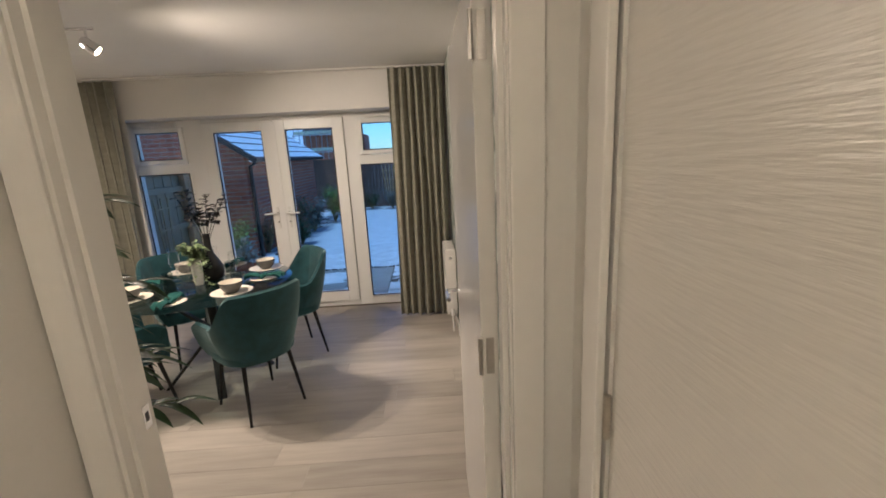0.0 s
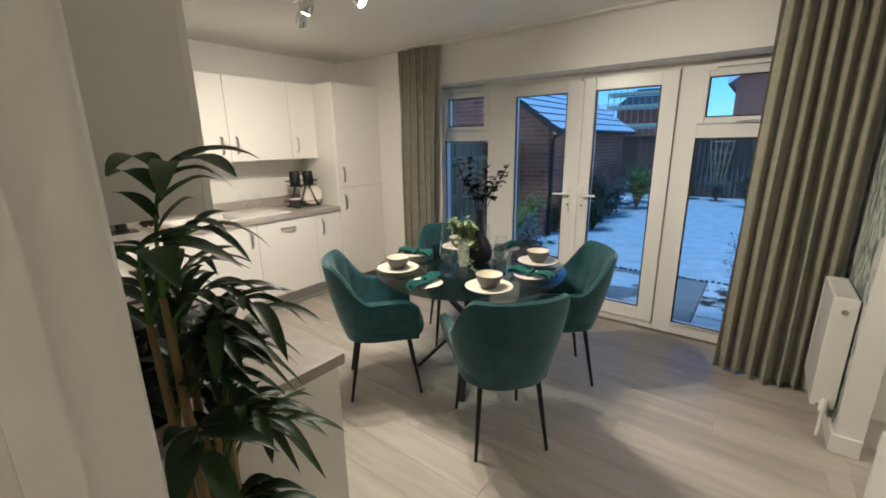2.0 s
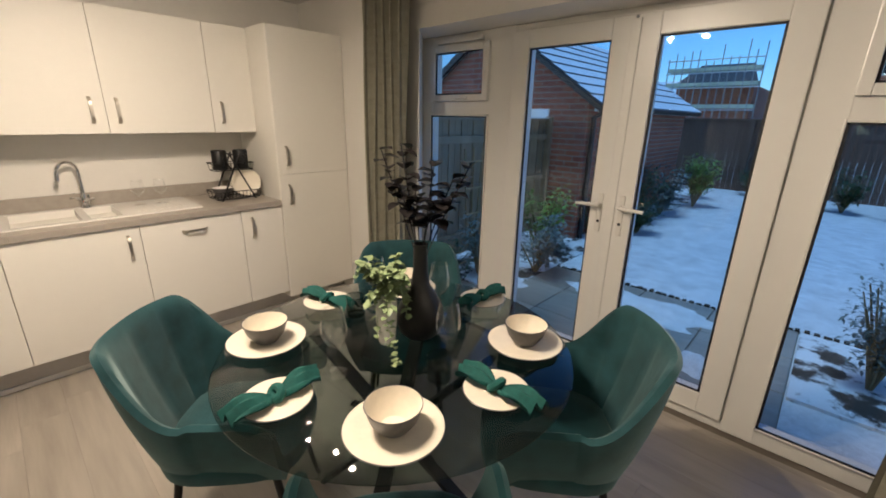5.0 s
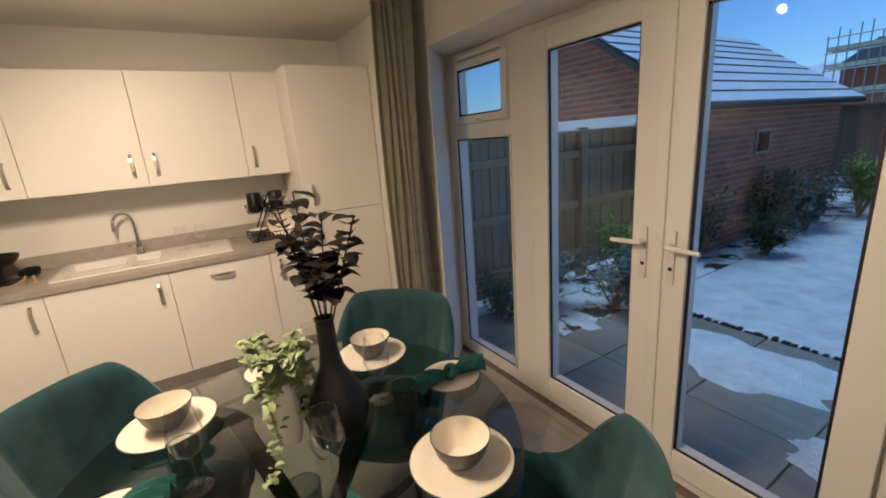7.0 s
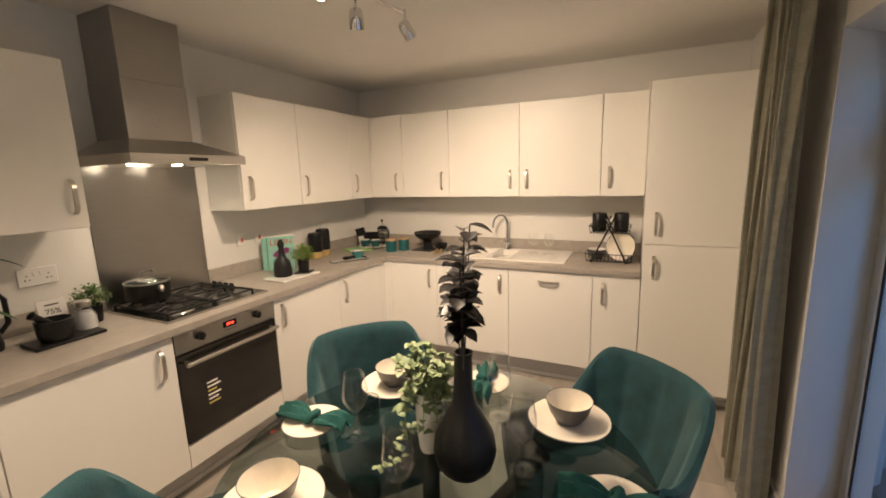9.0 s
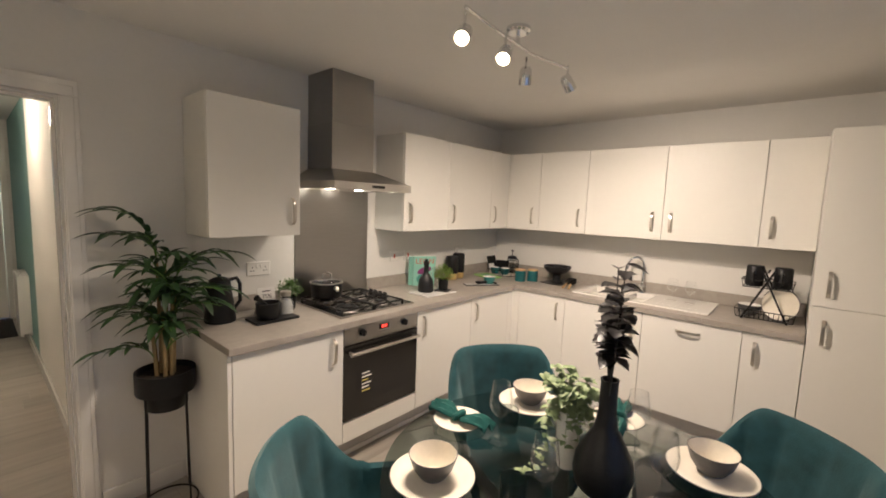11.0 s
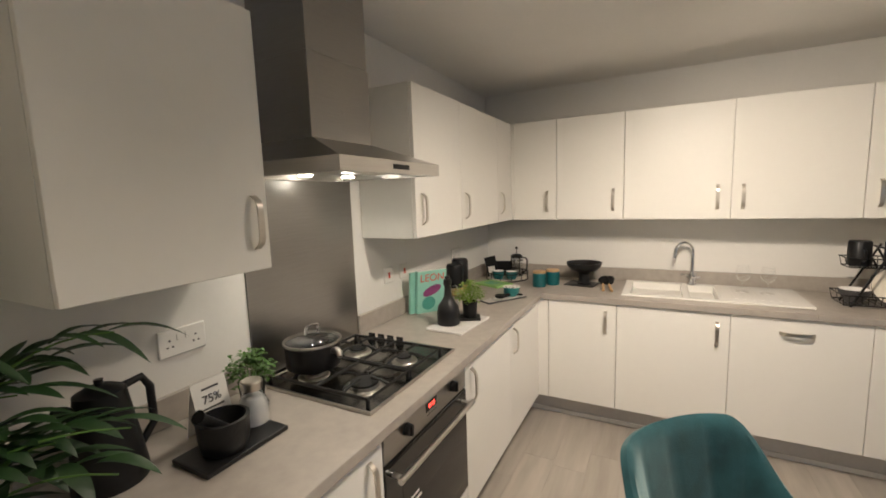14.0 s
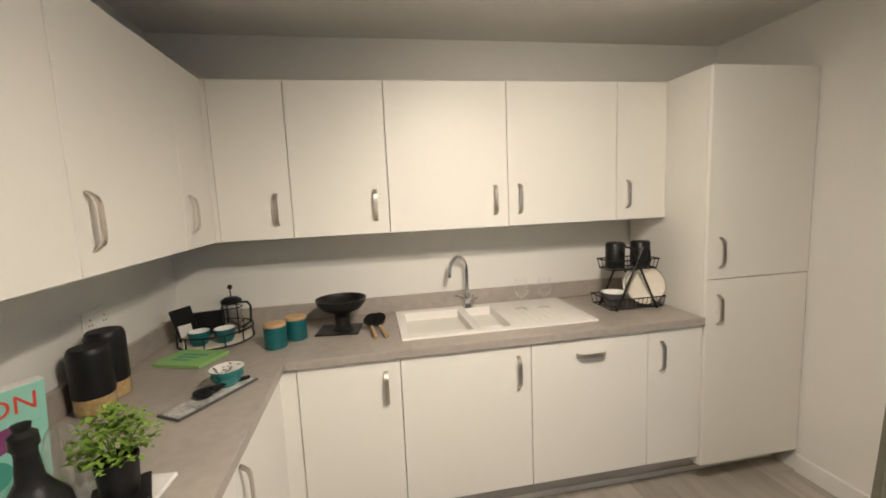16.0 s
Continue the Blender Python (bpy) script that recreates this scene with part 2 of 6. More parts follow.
M["turquoise"] = mat("turquoise_glaze", (0.06, 0.27, 0.26), 0.3, scale=40, vary=0.15)
M["white"] = mat("white_ceramic", (0.80, 0.78, 0.74), 0.2, scale=30, vary=0.015)
M["speckled"] = mat("patterned_glaze", (0.10, 0.11, 0.11), 0.3, scale=160, vary=0.3, col2=(0.75, 0.73, 0.69))
M["marble"] = mat("white_marble", (0.62, 0.60, 0.57), 0.25, scale=14, vary=0.1, col2=(0.82, 0.8, 0.77))
M["paper"] = mat("printed_card", (0.74, 0.72, 0.68), 0.6, scale=40, vary=0.03)
M["mint"] = mat("mint_book_cover", (0.30, 0.60, 0.50), 0.4, scale=40, vary=0.04)
M["lime"] = mat("green_book_cover", (0.28, 0.50, 0.16), 0.45, scale=40, vary=0.05)
M["red"] = mat("red_print", (0.62, 0.07, 0.045), 0.5)
M["purple"] = mat("purple_print", (0.22, 0.05, 0.16), 0.5, scale=40, vary=0.3)
M["print"] = mat("dark_print", (0.06, 0.06, 0.06), 0.6)
M["print_mint"] = mat("deep_mint_print", (0.08, 0.33, 0.27), 0.5)
M["yellow"] = mat("yellow_print", (0.5, 0.42, 0.10), 0.5)
M["salt"] = mat("coarse_salt", (0.75, 0.74, 0.72), 0.7, scale=200, vary=0.15, bump=0.6)
M["pasta"] = mat("dry_pasta", (0.55, 0.38, 0.14), 0.6, scale=90, vary=0.4, bump=0.6)
M["soil"] = mat("potting_soil", (0.03, 0.022, 0.015), 0.95, scale=80, vary=0.5, bump=0.8)
M["mat"] = mat("black_door_mat", (0.014, 0.013, 0.013), 0.95, scale=200, vary=0.5, bump=0.8)
M["teal_wall"] = mat("teal_feature_paint", (0.16, 0.30, 0.29), 0.7, scale=50, vary=0.03, bump=0.04)
M["snow"] = mat("thin_snow", (0.62, 0.65, 0.68), 0.8, scale=55, vary=0.28, bump=0.5, bump_scale=30, col2=(0.82, 0.84, 0.86))
M["snow_roof"] = mat("roof_snow", (0.74, 0.78, 0.82), 0.8, scale=12, vary=0.08, bump=0.3)
M["bed"] = bed_mat()
M["slab"] = plank_mat("concrete_paving", (0.25, 0.235, 0.20), (0.36, 0.33, 0.285))
M["fence"] = plank_mat("weathered_fence_board", (0.34, 0.205, 0.11), (0.47, 0.31, 0.18))
M["fence_dark"] = mat("dark_fence", (0.12, 0.07, 0.048), 0.85, scale=20, vary=0.3, stretch=(5, 1, 0.4))
M["brick"] = brick_mat("red_brick")
M["roof"] = mat("slate_grey_tile", (0.055, 0.06, 0.07), 0.7, scale=20, vary=0.25)
M["gutter"] = mat("black_plastic_gutter", (0.015, 0.015, 0.017), 0.4)
M["scaffold"] = steel_mat("galvanised_pole", (0.35, 0.36, 0.37), 0.5)
M["net"] = mat("pale_yellow_sheeting", (0.42, 0.45, 0.34), 0.8, scale=6, vary=0.3)
M["plank"] = plank_mat("grey_oak_plank", (0.37, 0.33, 0.28), (0.50, 0.455, 0.395))
M["joint"] = mat("floor_joint", (0.17, 0.145, 0.12), 0.8)
M["wallpaper"] = wallpaper_mat()
M["bulb"] = glow("lamp_glow", (1.0, 0.80, 0.52), 40)
M["hoodglow"] = glow("hood_lamp_glow", (1.0, 0.88, 0.68), 25)
M["globe"] = glow("opal_globe_glow", (1.0, 0.82, 0.60), 26)
M["dome"] = glow("opal_dome_glow", (1.0, 0.85, 0.66), 34)
M["led"] = glow("red_display_digits", (1.0, 0.05, 0.03), 3)


# ---- building tools ----
def mesh_of(name, bm, m, smooth=False):
    bmesh.ops.recalc_face_normals(bm, faces=bm.faces)
    me = bpy.data.meshes.new(name)
    bm.to_mesh(me)
    bm.free()
    for k in m if isinstance(m, (list, tuple)) else [m]:
        me.materials.append(k)
    if smooth:
        for f in me.polygons:
            f.use_smooth = True
        me.set_sharp_from_angle(angle=radians(40))
    return me


def put(name, bm, m, parent=None, smooth=False, at=None):
    ob = new(name, mesh_of(name, bm, m, smooth))
    if at is not None:
        ob.matrix_basis = at
    ob.parent = parent
    return ob


def add_box(bm, x0, x1, y0, y1, z0, z1, bev=0.0, mi=0, m=None):
    r = bmesh.ops.create_cube(bm, size=1.0)
    vs = r["verts"]
    for v in vs:
        v.co = Vector((x0 + (v.co.x + 0.5) * (x1 - x0), y0 + (v.co.y + 0.5) * (y1 - y0), z0 + (v.co.z + 0.5) * (z1 - z0)))
    fs = {f for v in vs for f in v.link_faces}
    for f in fs:
        f.material_index = mi
    if bev:
        es = list({e for f in fs for e in f.edges})
        out = bmesh.ops.bevel(bm, geom=es, offset=bev, segments=1 if bev < 0.004 else 2, affect="EDGES", profile=0.6, material=-1)
        vs = list({v for f in out["faces"] for v in f.verts} | {v for v in vs if v.is_valid})
    if m is not None:
        bmesh.ops.transform(bm, matrix=m, verts=[v for v in vs if v.is_valid])
    return vs


def box(name, x0, x1, y0, y1, z0, z1, m, parent=None, bev=0.0, at=None):
    bm = bmesh.new()
    add_box(bm, x0, x1, y0, y1, z0, z1, bev)
    return put(name, bm, m, parent, at=at)


def add_lathe(bm, prof, seg=32, at=(0, 0, 0), mi=0, m=None):
    rings, made = [], []
    for r, z in prof:
        if r < 1e-5:
            v = bm.verts.new((at[0], at[1], at[2] + z))
            rings.append([v])
            made.append(v)
        else:
            ring = [bm.verts.new((at[0] + r * math.cos(2 * math.pi * k / seg), at[1] + r * math.sin(2 * math.pi * k / seg), at[2] + z)) for k in range(seg)]
            rings.append(ring)
            made += ring
    for a, b in zip(rings, rings[1:]):
        for k in range(seg):
            k2 = (k + 1) % seg
            if len(a) == 1 and len(b) == 1:
                continue
            if len(a) == 1:
                f = bm.faces.new((a[0], b[k2], b[k]))
            elif len(b) == 1:
                f = bm.faces.new((a[k], a[k2], b[0]))
            else:
                f = bm.faces.new((a[k], a[k2], b[k2], b[k]))
            f.material_index = mi
    if m is not None:
        bmesh.ops.transform(bm, matrix=m, verts=made)
    return made


def lathe(name, prof, m, parent=None, seg=32, at=None):
    bm = bmesh.new()
    add_lathe(bm, prof, seg)
    return put(name, bm, m, parent, True, at)


def add_tube(bm, pts, r, seg=8, mi=0, closed=False):
    pts = [Vector(p) for p in pts]
    n = len(pts)
    rad = r if isinstance(r, (list, tuple)) else [r] * n
    rings, up = [], None
    for i, p in enumerate(pts):
        a = pts[(i - 1) % n] if closed or i else p
        b = pts[(i + 1) % n] if closed or i < n - 1 else p
        d = (b - a).normalized()
        if up is None:
            up = d.orthogonal().normalized()
        up = (up - d * up.dot(d)).normalized()
        side = d.cross(up)
        rings.append([bm.verts.new(p + rad[i] * (math.cos(2 * math.pi * k / seg) * up + math.sin(2 * math.pi * k / seg) * side)) for k in range(seg)])
    pairs = list(zip(rings, rings[1:])) + ([(rings[-1], rings[0])] if closed else [])
    for a, b in pairs:
        for k in range(seg):
            f = bm.faces.new((a[k], a[(k + 1) % seg], b[(k + 1) % seg], b[k]))
            f.material_index = mi
    if not closed:
        for ring in (rings[0][::-1], rings[-1]):
            bm.faces.new(ring).material_index = mi


def tube(name, pts, r, m, parent=None, seg=8, closed=False, at=None):
    bm = bmesh.new()
    add_tube(bm, pts, r, seg, closed=closed)
    return put(name, bm, m, parent, True, at)


def circle(r, z=0.0, n=32, cx=0.0, cy=0.0):
    return [(cx + r * math.cos(2 * math.pi * k / n), cy + r * math.sin(2 * math.pi * k / n), z) for k in range(n)]


def thing(name, at, label, category, group="", kind=""):
    ob = new(name)
    ob.empty_display_size = 0.1
    ob.matrix_basis = at if isinstance(at, Matrix) else pose(*at)
    return tagged(ob, label, category, group, kind)


def structure(ob, label, category):
    return tagged(ob, label, category, kind="structure")


def add_leaf(bm, base, d, length, width, droop=0.3, mi=0, segs=4, up=Vector((0, 0, 1))):
    """A folded leaf blade that starts at base, goes along d and bends down."""
    base, d = Vector(base), Vector(d).normalized()
    side = d.cross(up)
    side = side.normalized() if side.length > 1e-3 else Vector((1, 0, 0))
    rows = []
    for i in range(segs + 1):
        u = i / segs
        p = base + d * length * u + Vector((0, 0, -droop * length * u * u))
        w = width * math.sin(math.pi * min(1, 0.08 + 0.92 * u)) ** 0.8
        lift = side.cross(d) * 0.18 * w
        rows.append((bm.verts.new(p - side * w / 2 + lift), bm.verts.new(p), bm.verts.new(p + side * w / 2 + lift)))
    for a, b in zip(rows, rows[1:]):
        for k in (0, 1):
            f = bm.faces.new((a[k], a[k + 1], b[k + 1], b[k]))
            f.material_index = mi
            f.smooth = True


def text_ob(name, words, size, m, parent, at, depth=0.0006):
    cu = bpy.data.curves.new(name, "FONT")
    cu.body, cu.size, cu.extrude, cu.align_x = words, size, depth, "CENTER"
    cu.materials.append(m)
    tmp = bpy.data.objects.new(name, cu)
    scene.collection.objects.link(tmp)
    me = bpy.data.meshes.new_from_object(tmp.evaluated_get(bpy.context.evaluated_depsgraph_get()))
    bpy.data.objects.remove(tmp)
    ob = new(name, me)
    ob.matrix_basis, ob.parent = at, parent
    return ob


# ---- the shell of the house ----
X_W, X_E, Y_S, Y_N, H = -4.275, 0.20, 1.69, 4.885, 2.40
floor = structure(box("floor", -4.5, 2.1, -3.3, 5.32, -0.15, -0.006, M["joint"]), "grey oak plank floor through kitchen and hall", "floor")
structure(box("ceiling", -4.5, 2.1, -3.3, 5.4, H, H + 0.2, M["ceiling"]), "plain white painted ceiling", "ceiling")
structure(box("wall_west", X_W - 0.2, X_W, 1.4, 5.4, 0, H, M["wall"]), "white painted kitchen wall behind the sink units", "wall")
# south wall, with the doorway to the hall between DX0 and DX1
DX0, DX1, DH = -0.75, 0.137, 2.0
bm = bmesh.new()
add_box(bm, X_W, DX0 - 0.03, 1.575, Y_S, 0, H)
add_box(bm, DX1 + 0.03, 0.45, 1.575, Y_S, 0, H)
add_box(bm, DX0 - 0.03, DX1 + 0.03, 1.575, Y_S, DH + 0.03, H)
structure(put("wall_south", bm, M["wall"]), "white painted wall with the doorway to the hall", "wall")
# north wall, with the glazed opening and its splayed side
FX0 = -3.27
bm = bmesh.new()
for x0, x1, xs, xe in ((X_W, -2.80, X_W, FX0), (-0.05, 2.0, -0.05, 2.0)):
    low = [bm.verts.new(c) for c in ((x0, Y_N, 0), (x1, Y_N, 0), (xe, 5.40, 0), (xs, 5.40, 0))]
    top = [bm.verts.new((v.co.x, v.co.y, H)) for v in low]
    bm.faces.new(low[::-1])
    bm.faces.new(top)
    for k in range(4):
        bm.faces.new((low[k], low[(k + 1) % 4], top[(k + 1) % 4], top[k]))
add_box(bm, -3.3, -0.02, Y_N + 0.001, 5.40, 2.055, H)
structure(put("wall_north", bm, M["wall"]), "white painted garden wall with deep glazed opening", "wall")
# east wall, papered, with the gap to the utility room
bm = bmesh.new()
add_box(bm, X_E, X_E + 0.1, 4.20, Y_N, 0, H, mi=0)
add_box(bm, X_E + 0.07, X_E + 0.17, Y_S, 3.40, 0, H, mi=0)
structure(put("wall_east", bm, M["wallpaper"]), "leaf patterned grey green wallpaper wall", "wall")
bm = bmesh.new()
add_box(bm, X_E - 0.002, X_E + 0.102, 4.17, 4.20, 0, H)
add_box(bm, X_E + 0.068, X_E + 0.172, 3.40, 3.42, 0, H)
structure(put("trim_east", bm, M["gloss"]), "white painted opening lining", "trim")
bm = bmesh.new()
add_box(bm, 2.0, 2.15, 1.4, 5.4, 0, H)
add_box(bm, 0.37, 2.0, 2.9, 3.0, 0, H)
structure(put("wall_utility", bm, M["wall"]), "plain white utility room wall", "wall")
# hall
structure(box("wall_hall_west", -0.935, -0.835, -3.1, -0.9, 0, H, M["teal_wall"]), "teal painted hall wall", "wall")
structure(box("wall_hall_side", -0.935, -0.835, -0.9, 1.575, 0, H, M["wall"]), "white painted hall wall", "wall")
bm = bmesh.new()
add_box(bm, 0.28, 0.40, -3.1, 0.50, 0, H)
add_box(bm, 0.28, 0.40, 1.43, 1.575, 0, H)
add_box(bm, 0.28, 0.40, 0.50, 1.43, 2.06, H)
structure(put("wall_hall_east", bm, M["wall"]), "white painted hall wall with a cupboard door", "wall")
bm = bmesh.new()
add_box(bm, -1.0, -0.76, -3.2, -3.06, 0, H)
add_box(bm, 0.24, 0.5, -3.2, -3.06, 0, H)
add_box(bm, -0.76, 0.24, -3.2, -3.06, 2.16, H)
structure(put("wall_hall_front", bm, M["wall"]), "white painted wall round the front door", "wall")

# skirting
bm = bmesh.new()
add_box(bm, -3.66, -2.80, Y_N - 0.016, Y_N, 0, 0.1, 0.003)
add_box(bm, -0.03, X_E - 0.02, Y_N - 0.016, Y_N, 0, 0.1, 0.003)
add_box(bm, X_E - 0.016, X_E, 4.155, Y_N - 0.02, 0, 0.1, 0.003)
add_box(bm, X_E - 0.016, X_E + 0.10, 4.154, 4.169, 0, 0.1, 0.003)
add_box(bm, X_E + 0.054, X_E + 0.07, Y_S + 0.02, 3.40, 0, 0.1, 0.003)
add_box(bm, -1.20, -0.84, Y_S, Y_S + 0.016, 0, 0.1, 0.003)
add_box(bm, -0.835, -0.819, -3.05, 1.45, 0, 0.1, 0.003)
add_box(bm, 0.264, 0.28, -3.05, 0.42, 0, 0.1, 0.003)
structure(put("baseboard", bm, M["gloss"]), "white gloss painted skirting board", "baseboard")


def architrave(name, x0, x1, top, y, out, steps=((0.07, 0.015), (0.045, 0.018))):
    """A stepped moulding round a doorway on the wall face y; out is the side that it stands on."""
    bm = bmesh.new()
    for w, d in steps:
        ya, yb = (y, y + d * out) if out > 0 else (y + d * out, y)
        off = 0.07 - w
        add_box(bm, x0 - w - off * 0.3, x0 - off * 0.3, ya, yb, 0, top, 0.003)
        add_box(bm, x1 + off * 0.3, x1 + w + off * 0.3, ya, yb, 0, top, 0.003)
        add_box(bm, x0 - w - off * 0.3, x1 + w + off * 0.3, ya, yb, top, top + w, 0.003)
    return structure(put(name, bm, M["gloss"]), "white gloss moulded door architrave", "trim")


architrave("trim_kitchen_side", DX0 - 0.01, DX1 + 0.01, DH + 0.012, Y_S, 1)
architrave("trim_hall_side", DX0 - 0.01, DX1 + 0.005, DH + 0.012, 1.575, -1, ((0.07, 0.015),))
# door lining
bm = bmesh.new()
add_box(bm, DX0 - 0.03, DX0, 1.573, Y_S + 0.002, 0, DH + 0.03)
add_box(bm, DX1, DX1 + 0.03, 1.573, Y_S + 0.002, 0, DH + 0.03)
add_box(bm, DX0, DX1, 1.573, Y_S + 0.002, DH, DH + 0.03)
add_box(bm, DX0, DX0 + 0.012, 1.60, 1.64, 0, DH)
add_box(bm, DX1 - 0.012, DX1, 1.60, 1.64, 0, DH)
add_box(bm, DX0 + 0.012, DX1 - 0.012, 1.60, 1.64, DH - 0.012, DH)
structure(put("trim_lining", bm, M["gloss"]), "white gloss door lining with stops", "trim")
plate = thing("strike_plate", (DX0 + 0.001, 1.665, 1.0), "small chrome strike plate in the door lining", "hardware")
box("plate", 0, 0.002, -0.012, 0.012, -0.03, 0.03, M["chrome"], plate)
box("slot", 0.002, 0.0025, -0.006, 0.006, -0.012, 0.012, M["gasket"], plate)


def lever(parent, at, m, side=1, length=0.12):
    """Round rose, neck and a bar that points along +y or -y."""
    bm = bmesh.new()
    add_lathe(bm, [(0.0, 0.0), (0.026, 0.0), (0.026, 0.008), (0.0, 0.01)], 24)
    add_tube(bm, [(0, 0, 0.005), (0, 0, 0.05)], 0.009, 10)
    add_tube(bm, [(0, 0, 0.045), (0, side * 0.02, 0.052), (0, side * length, 0.052)], [0.011, 0.010, 0.009], 10)
    return put("handle", bm, m, parent, True, at)


# inner door, standing open against the wall
door = structure(thing("door_1", (0.133, 1.706, 0), "white gloss inner door standing open into the kitchen", "door"), "white gloss inner door standing open into the kitchen", "door")
box("leaf", -0.044, 0.0, 0.0, 0.826, 0.006, 1.985, M["gloss"], door, 0.002)
lever(door, pose(-0.044, 0.775, 1.0, 0, -90, 0), M["chrome"], -1)
lever(door, pose(0.0, 0.775, 1.0, 0, 90, 0), M["chrome"], -1)
for z in (0.22, 1.08, 1.84):
    bm = bmesh.new()
    add_box(bm, -0.032, -0.012, -0.0035, -0.0005, -0.05, 0.05)
    add_tube(bm, [(-0.047, -0.004, -0.05), (-0.047, -0.004, 0.05)], 0.006, 10)
    put("hinge", bm, M["steel"], door, True, pose(0, 0, z))

# cupboard door in the hall
cd = structure(thing("door_2", (0.29, 1.40, 0), "closed white grained panel cupboard door", "door"), "closed white grained panel cupboard door", "door")
bm = bmesh.new()
add_box(bm, 0, 0.04, -0.87, 0, 0.006, 2.03, 0.002)
put("leaf", bm, M["grain"], cd)
bm = bmesh.new()
for y0, y1 in ((-0.95, -0.875), (0.005, 0.08)):
    add_box(bm, -0.028, -0.012, y0, y1, 0, 2.11, 0.004)
add_box(bm, -0.028, -0.012, -0.875, 0.005, 2.04, 2.11, 0.004)
add_box(bm, -0.006, 0.10, 0.002, 0.03, 0, 2.06)
add_box(bm, -0.006, 0.10, -0.90, -0.872, 0, 2.06)
put("frame", bm, M["gloss"], cd)
for z in (0.25, 1.10, 1.86):
    tube("hinge", [(-0.008, 0.0, z - 0.045), (-0.008, 0.0, z + 0.045)], 0.007, M["nickel"], cd, 10)

# front door with nine small panes
fd = structure(thing("door_3", (-0.74, -3.06, 0), "white front door with nine small glazed panes", "door"), "white front door with nine small glazed panes", "door")
gx0, gx1, gz0, gz1, dw = 0.18, 0.76, 1.37, 1.93, 0.94
bm = bmesh.new()
add_box(bm, 0, gx0, -0.06, 0, 0.01, 2.13, 0.002)
add_box(bm, gx1, dw, -0.06, 0, 0.01, 2.13, 0.002)
add_box(bm, gx0, gx1, -0.06, 0, 0.01, gz0, 0.002)
add_box(bm, gx0, gx1, -0.06, 0, gz1, 2.13, 0.002)
for k in (1, 2):
    xx, zz = gx0 + (gx1 - gx0) * k / 3, gz0 + (gz1 - gz0) * k / 3
    add_box(bm, xx - 0.012, xx + 0.012, -0.05, -0.005, gz0, gz1, 0.002)
    add_box(bm, gx0, gx1, -0.051, -0.004, zz - 0.012, zz + 0.012, 0.002)
put("leaf", bm, M["gloss"], fd)
box("glass", gx0, gx1, -0.035, -0.029, gz0, gz1, M["glass"], fd).visible_shadow = False
bm = bmesh.new()
for x0, x1 in ((-0.07, -0.004), (dw + 0.004, dw + 0.06)):
    add_box(bm, x0, x1, -0.07, 0.02, 0, 2.20, 0.003)
add_box(bm, -0.004, dw + 0.004, -0.07, 0.02, 2.14, 2.20, 0.003)
put("frame", bm, M["gloss"], fd)
box("letter_plate", 0.30, 0.62, 0.0, 0.008, 1.22, 1.29, M["black"], fd, 0.002)
wreath = thing("wreath", (-0.27, -3.13, 1.65), "round evergreen wreath hung on the front door glass", "wreath")
bm = bmesh.new()
rng = random.Random(5)
for k in range(900):
    a, rr = rng.uniform(0, 2 * math.pi), rng.gauss(0.19, 0.035)
    c = Vector((rr * math.cos(a), rng.uniform(-0.03, 0.03), rr * math.sin(a)))
    d = Vector((rng.gauss(0, 1), rng.gauss(0, 0.5), rng.gauss(0, 1)))
    add_leaf(bm, c, d, 0.085, 0.036, 0.1, segs=2)
put("foliage", bm, M["leaf_dark"], wreath)
box("ribbon", -0.006, 0.006, 0.0, 0.004, 0.19, 0.45, M["gutter"], wreath)

# ---- garden doors ----
FY = 5.195
gd = structure(thing("window_1", (0, FY, 0), "white plastic french doors with glazed side panels", "french doors"), "white plastic french doors with glazed side panels", "french doors")
LW0, LW1, LD0, LD1, RD0, RD1, RW0, RW1 = -2.965, -2.435, -2.147, -1.663, -1.432, -0.953, -0.706, -0.175
bm = bmesh.new()
ya, yb = -0.03, 0.04
add_box(bm, -3.12, LW0 + 0.012, ya, yb, 0.0, 2.055, 0.004)
add_box(bm, LW1 - 0.01, -2.262, ya, yb, 0.0, 2.055, 0.004)
add_box(bm, -0.838, RW0 + 0.01, ya, yb, 0.0, 2.055, 0.004)
add_box(bm, RW1 - 0.01, -0.05, ya, yb, 0.0, 2.055, 0.004)
for x0, x1 in ((LW0, LW1), (RW0, RW1)):
    add_box(bm, x0, x1, ya + 0.002, yb, 1.545, 1.63, 0.004)
    add_box(bm, x0, x1, ya + 0.002, yb, 0.0, 0.09, 0.004)
    add_box(bm, x0, x1, ya + 0.002, yb, 1.99, 2.053, 0.004)
add_box(bm, -2.262, -0.838, ya + 0.002, yb, 2.02, 2.053, 0.004)
add_box(bm, -2.262, -0.838, ya + 0.002, yb, 0.0, 0.055, 0.004)
put("frame", bm, M["upvc"], gd)


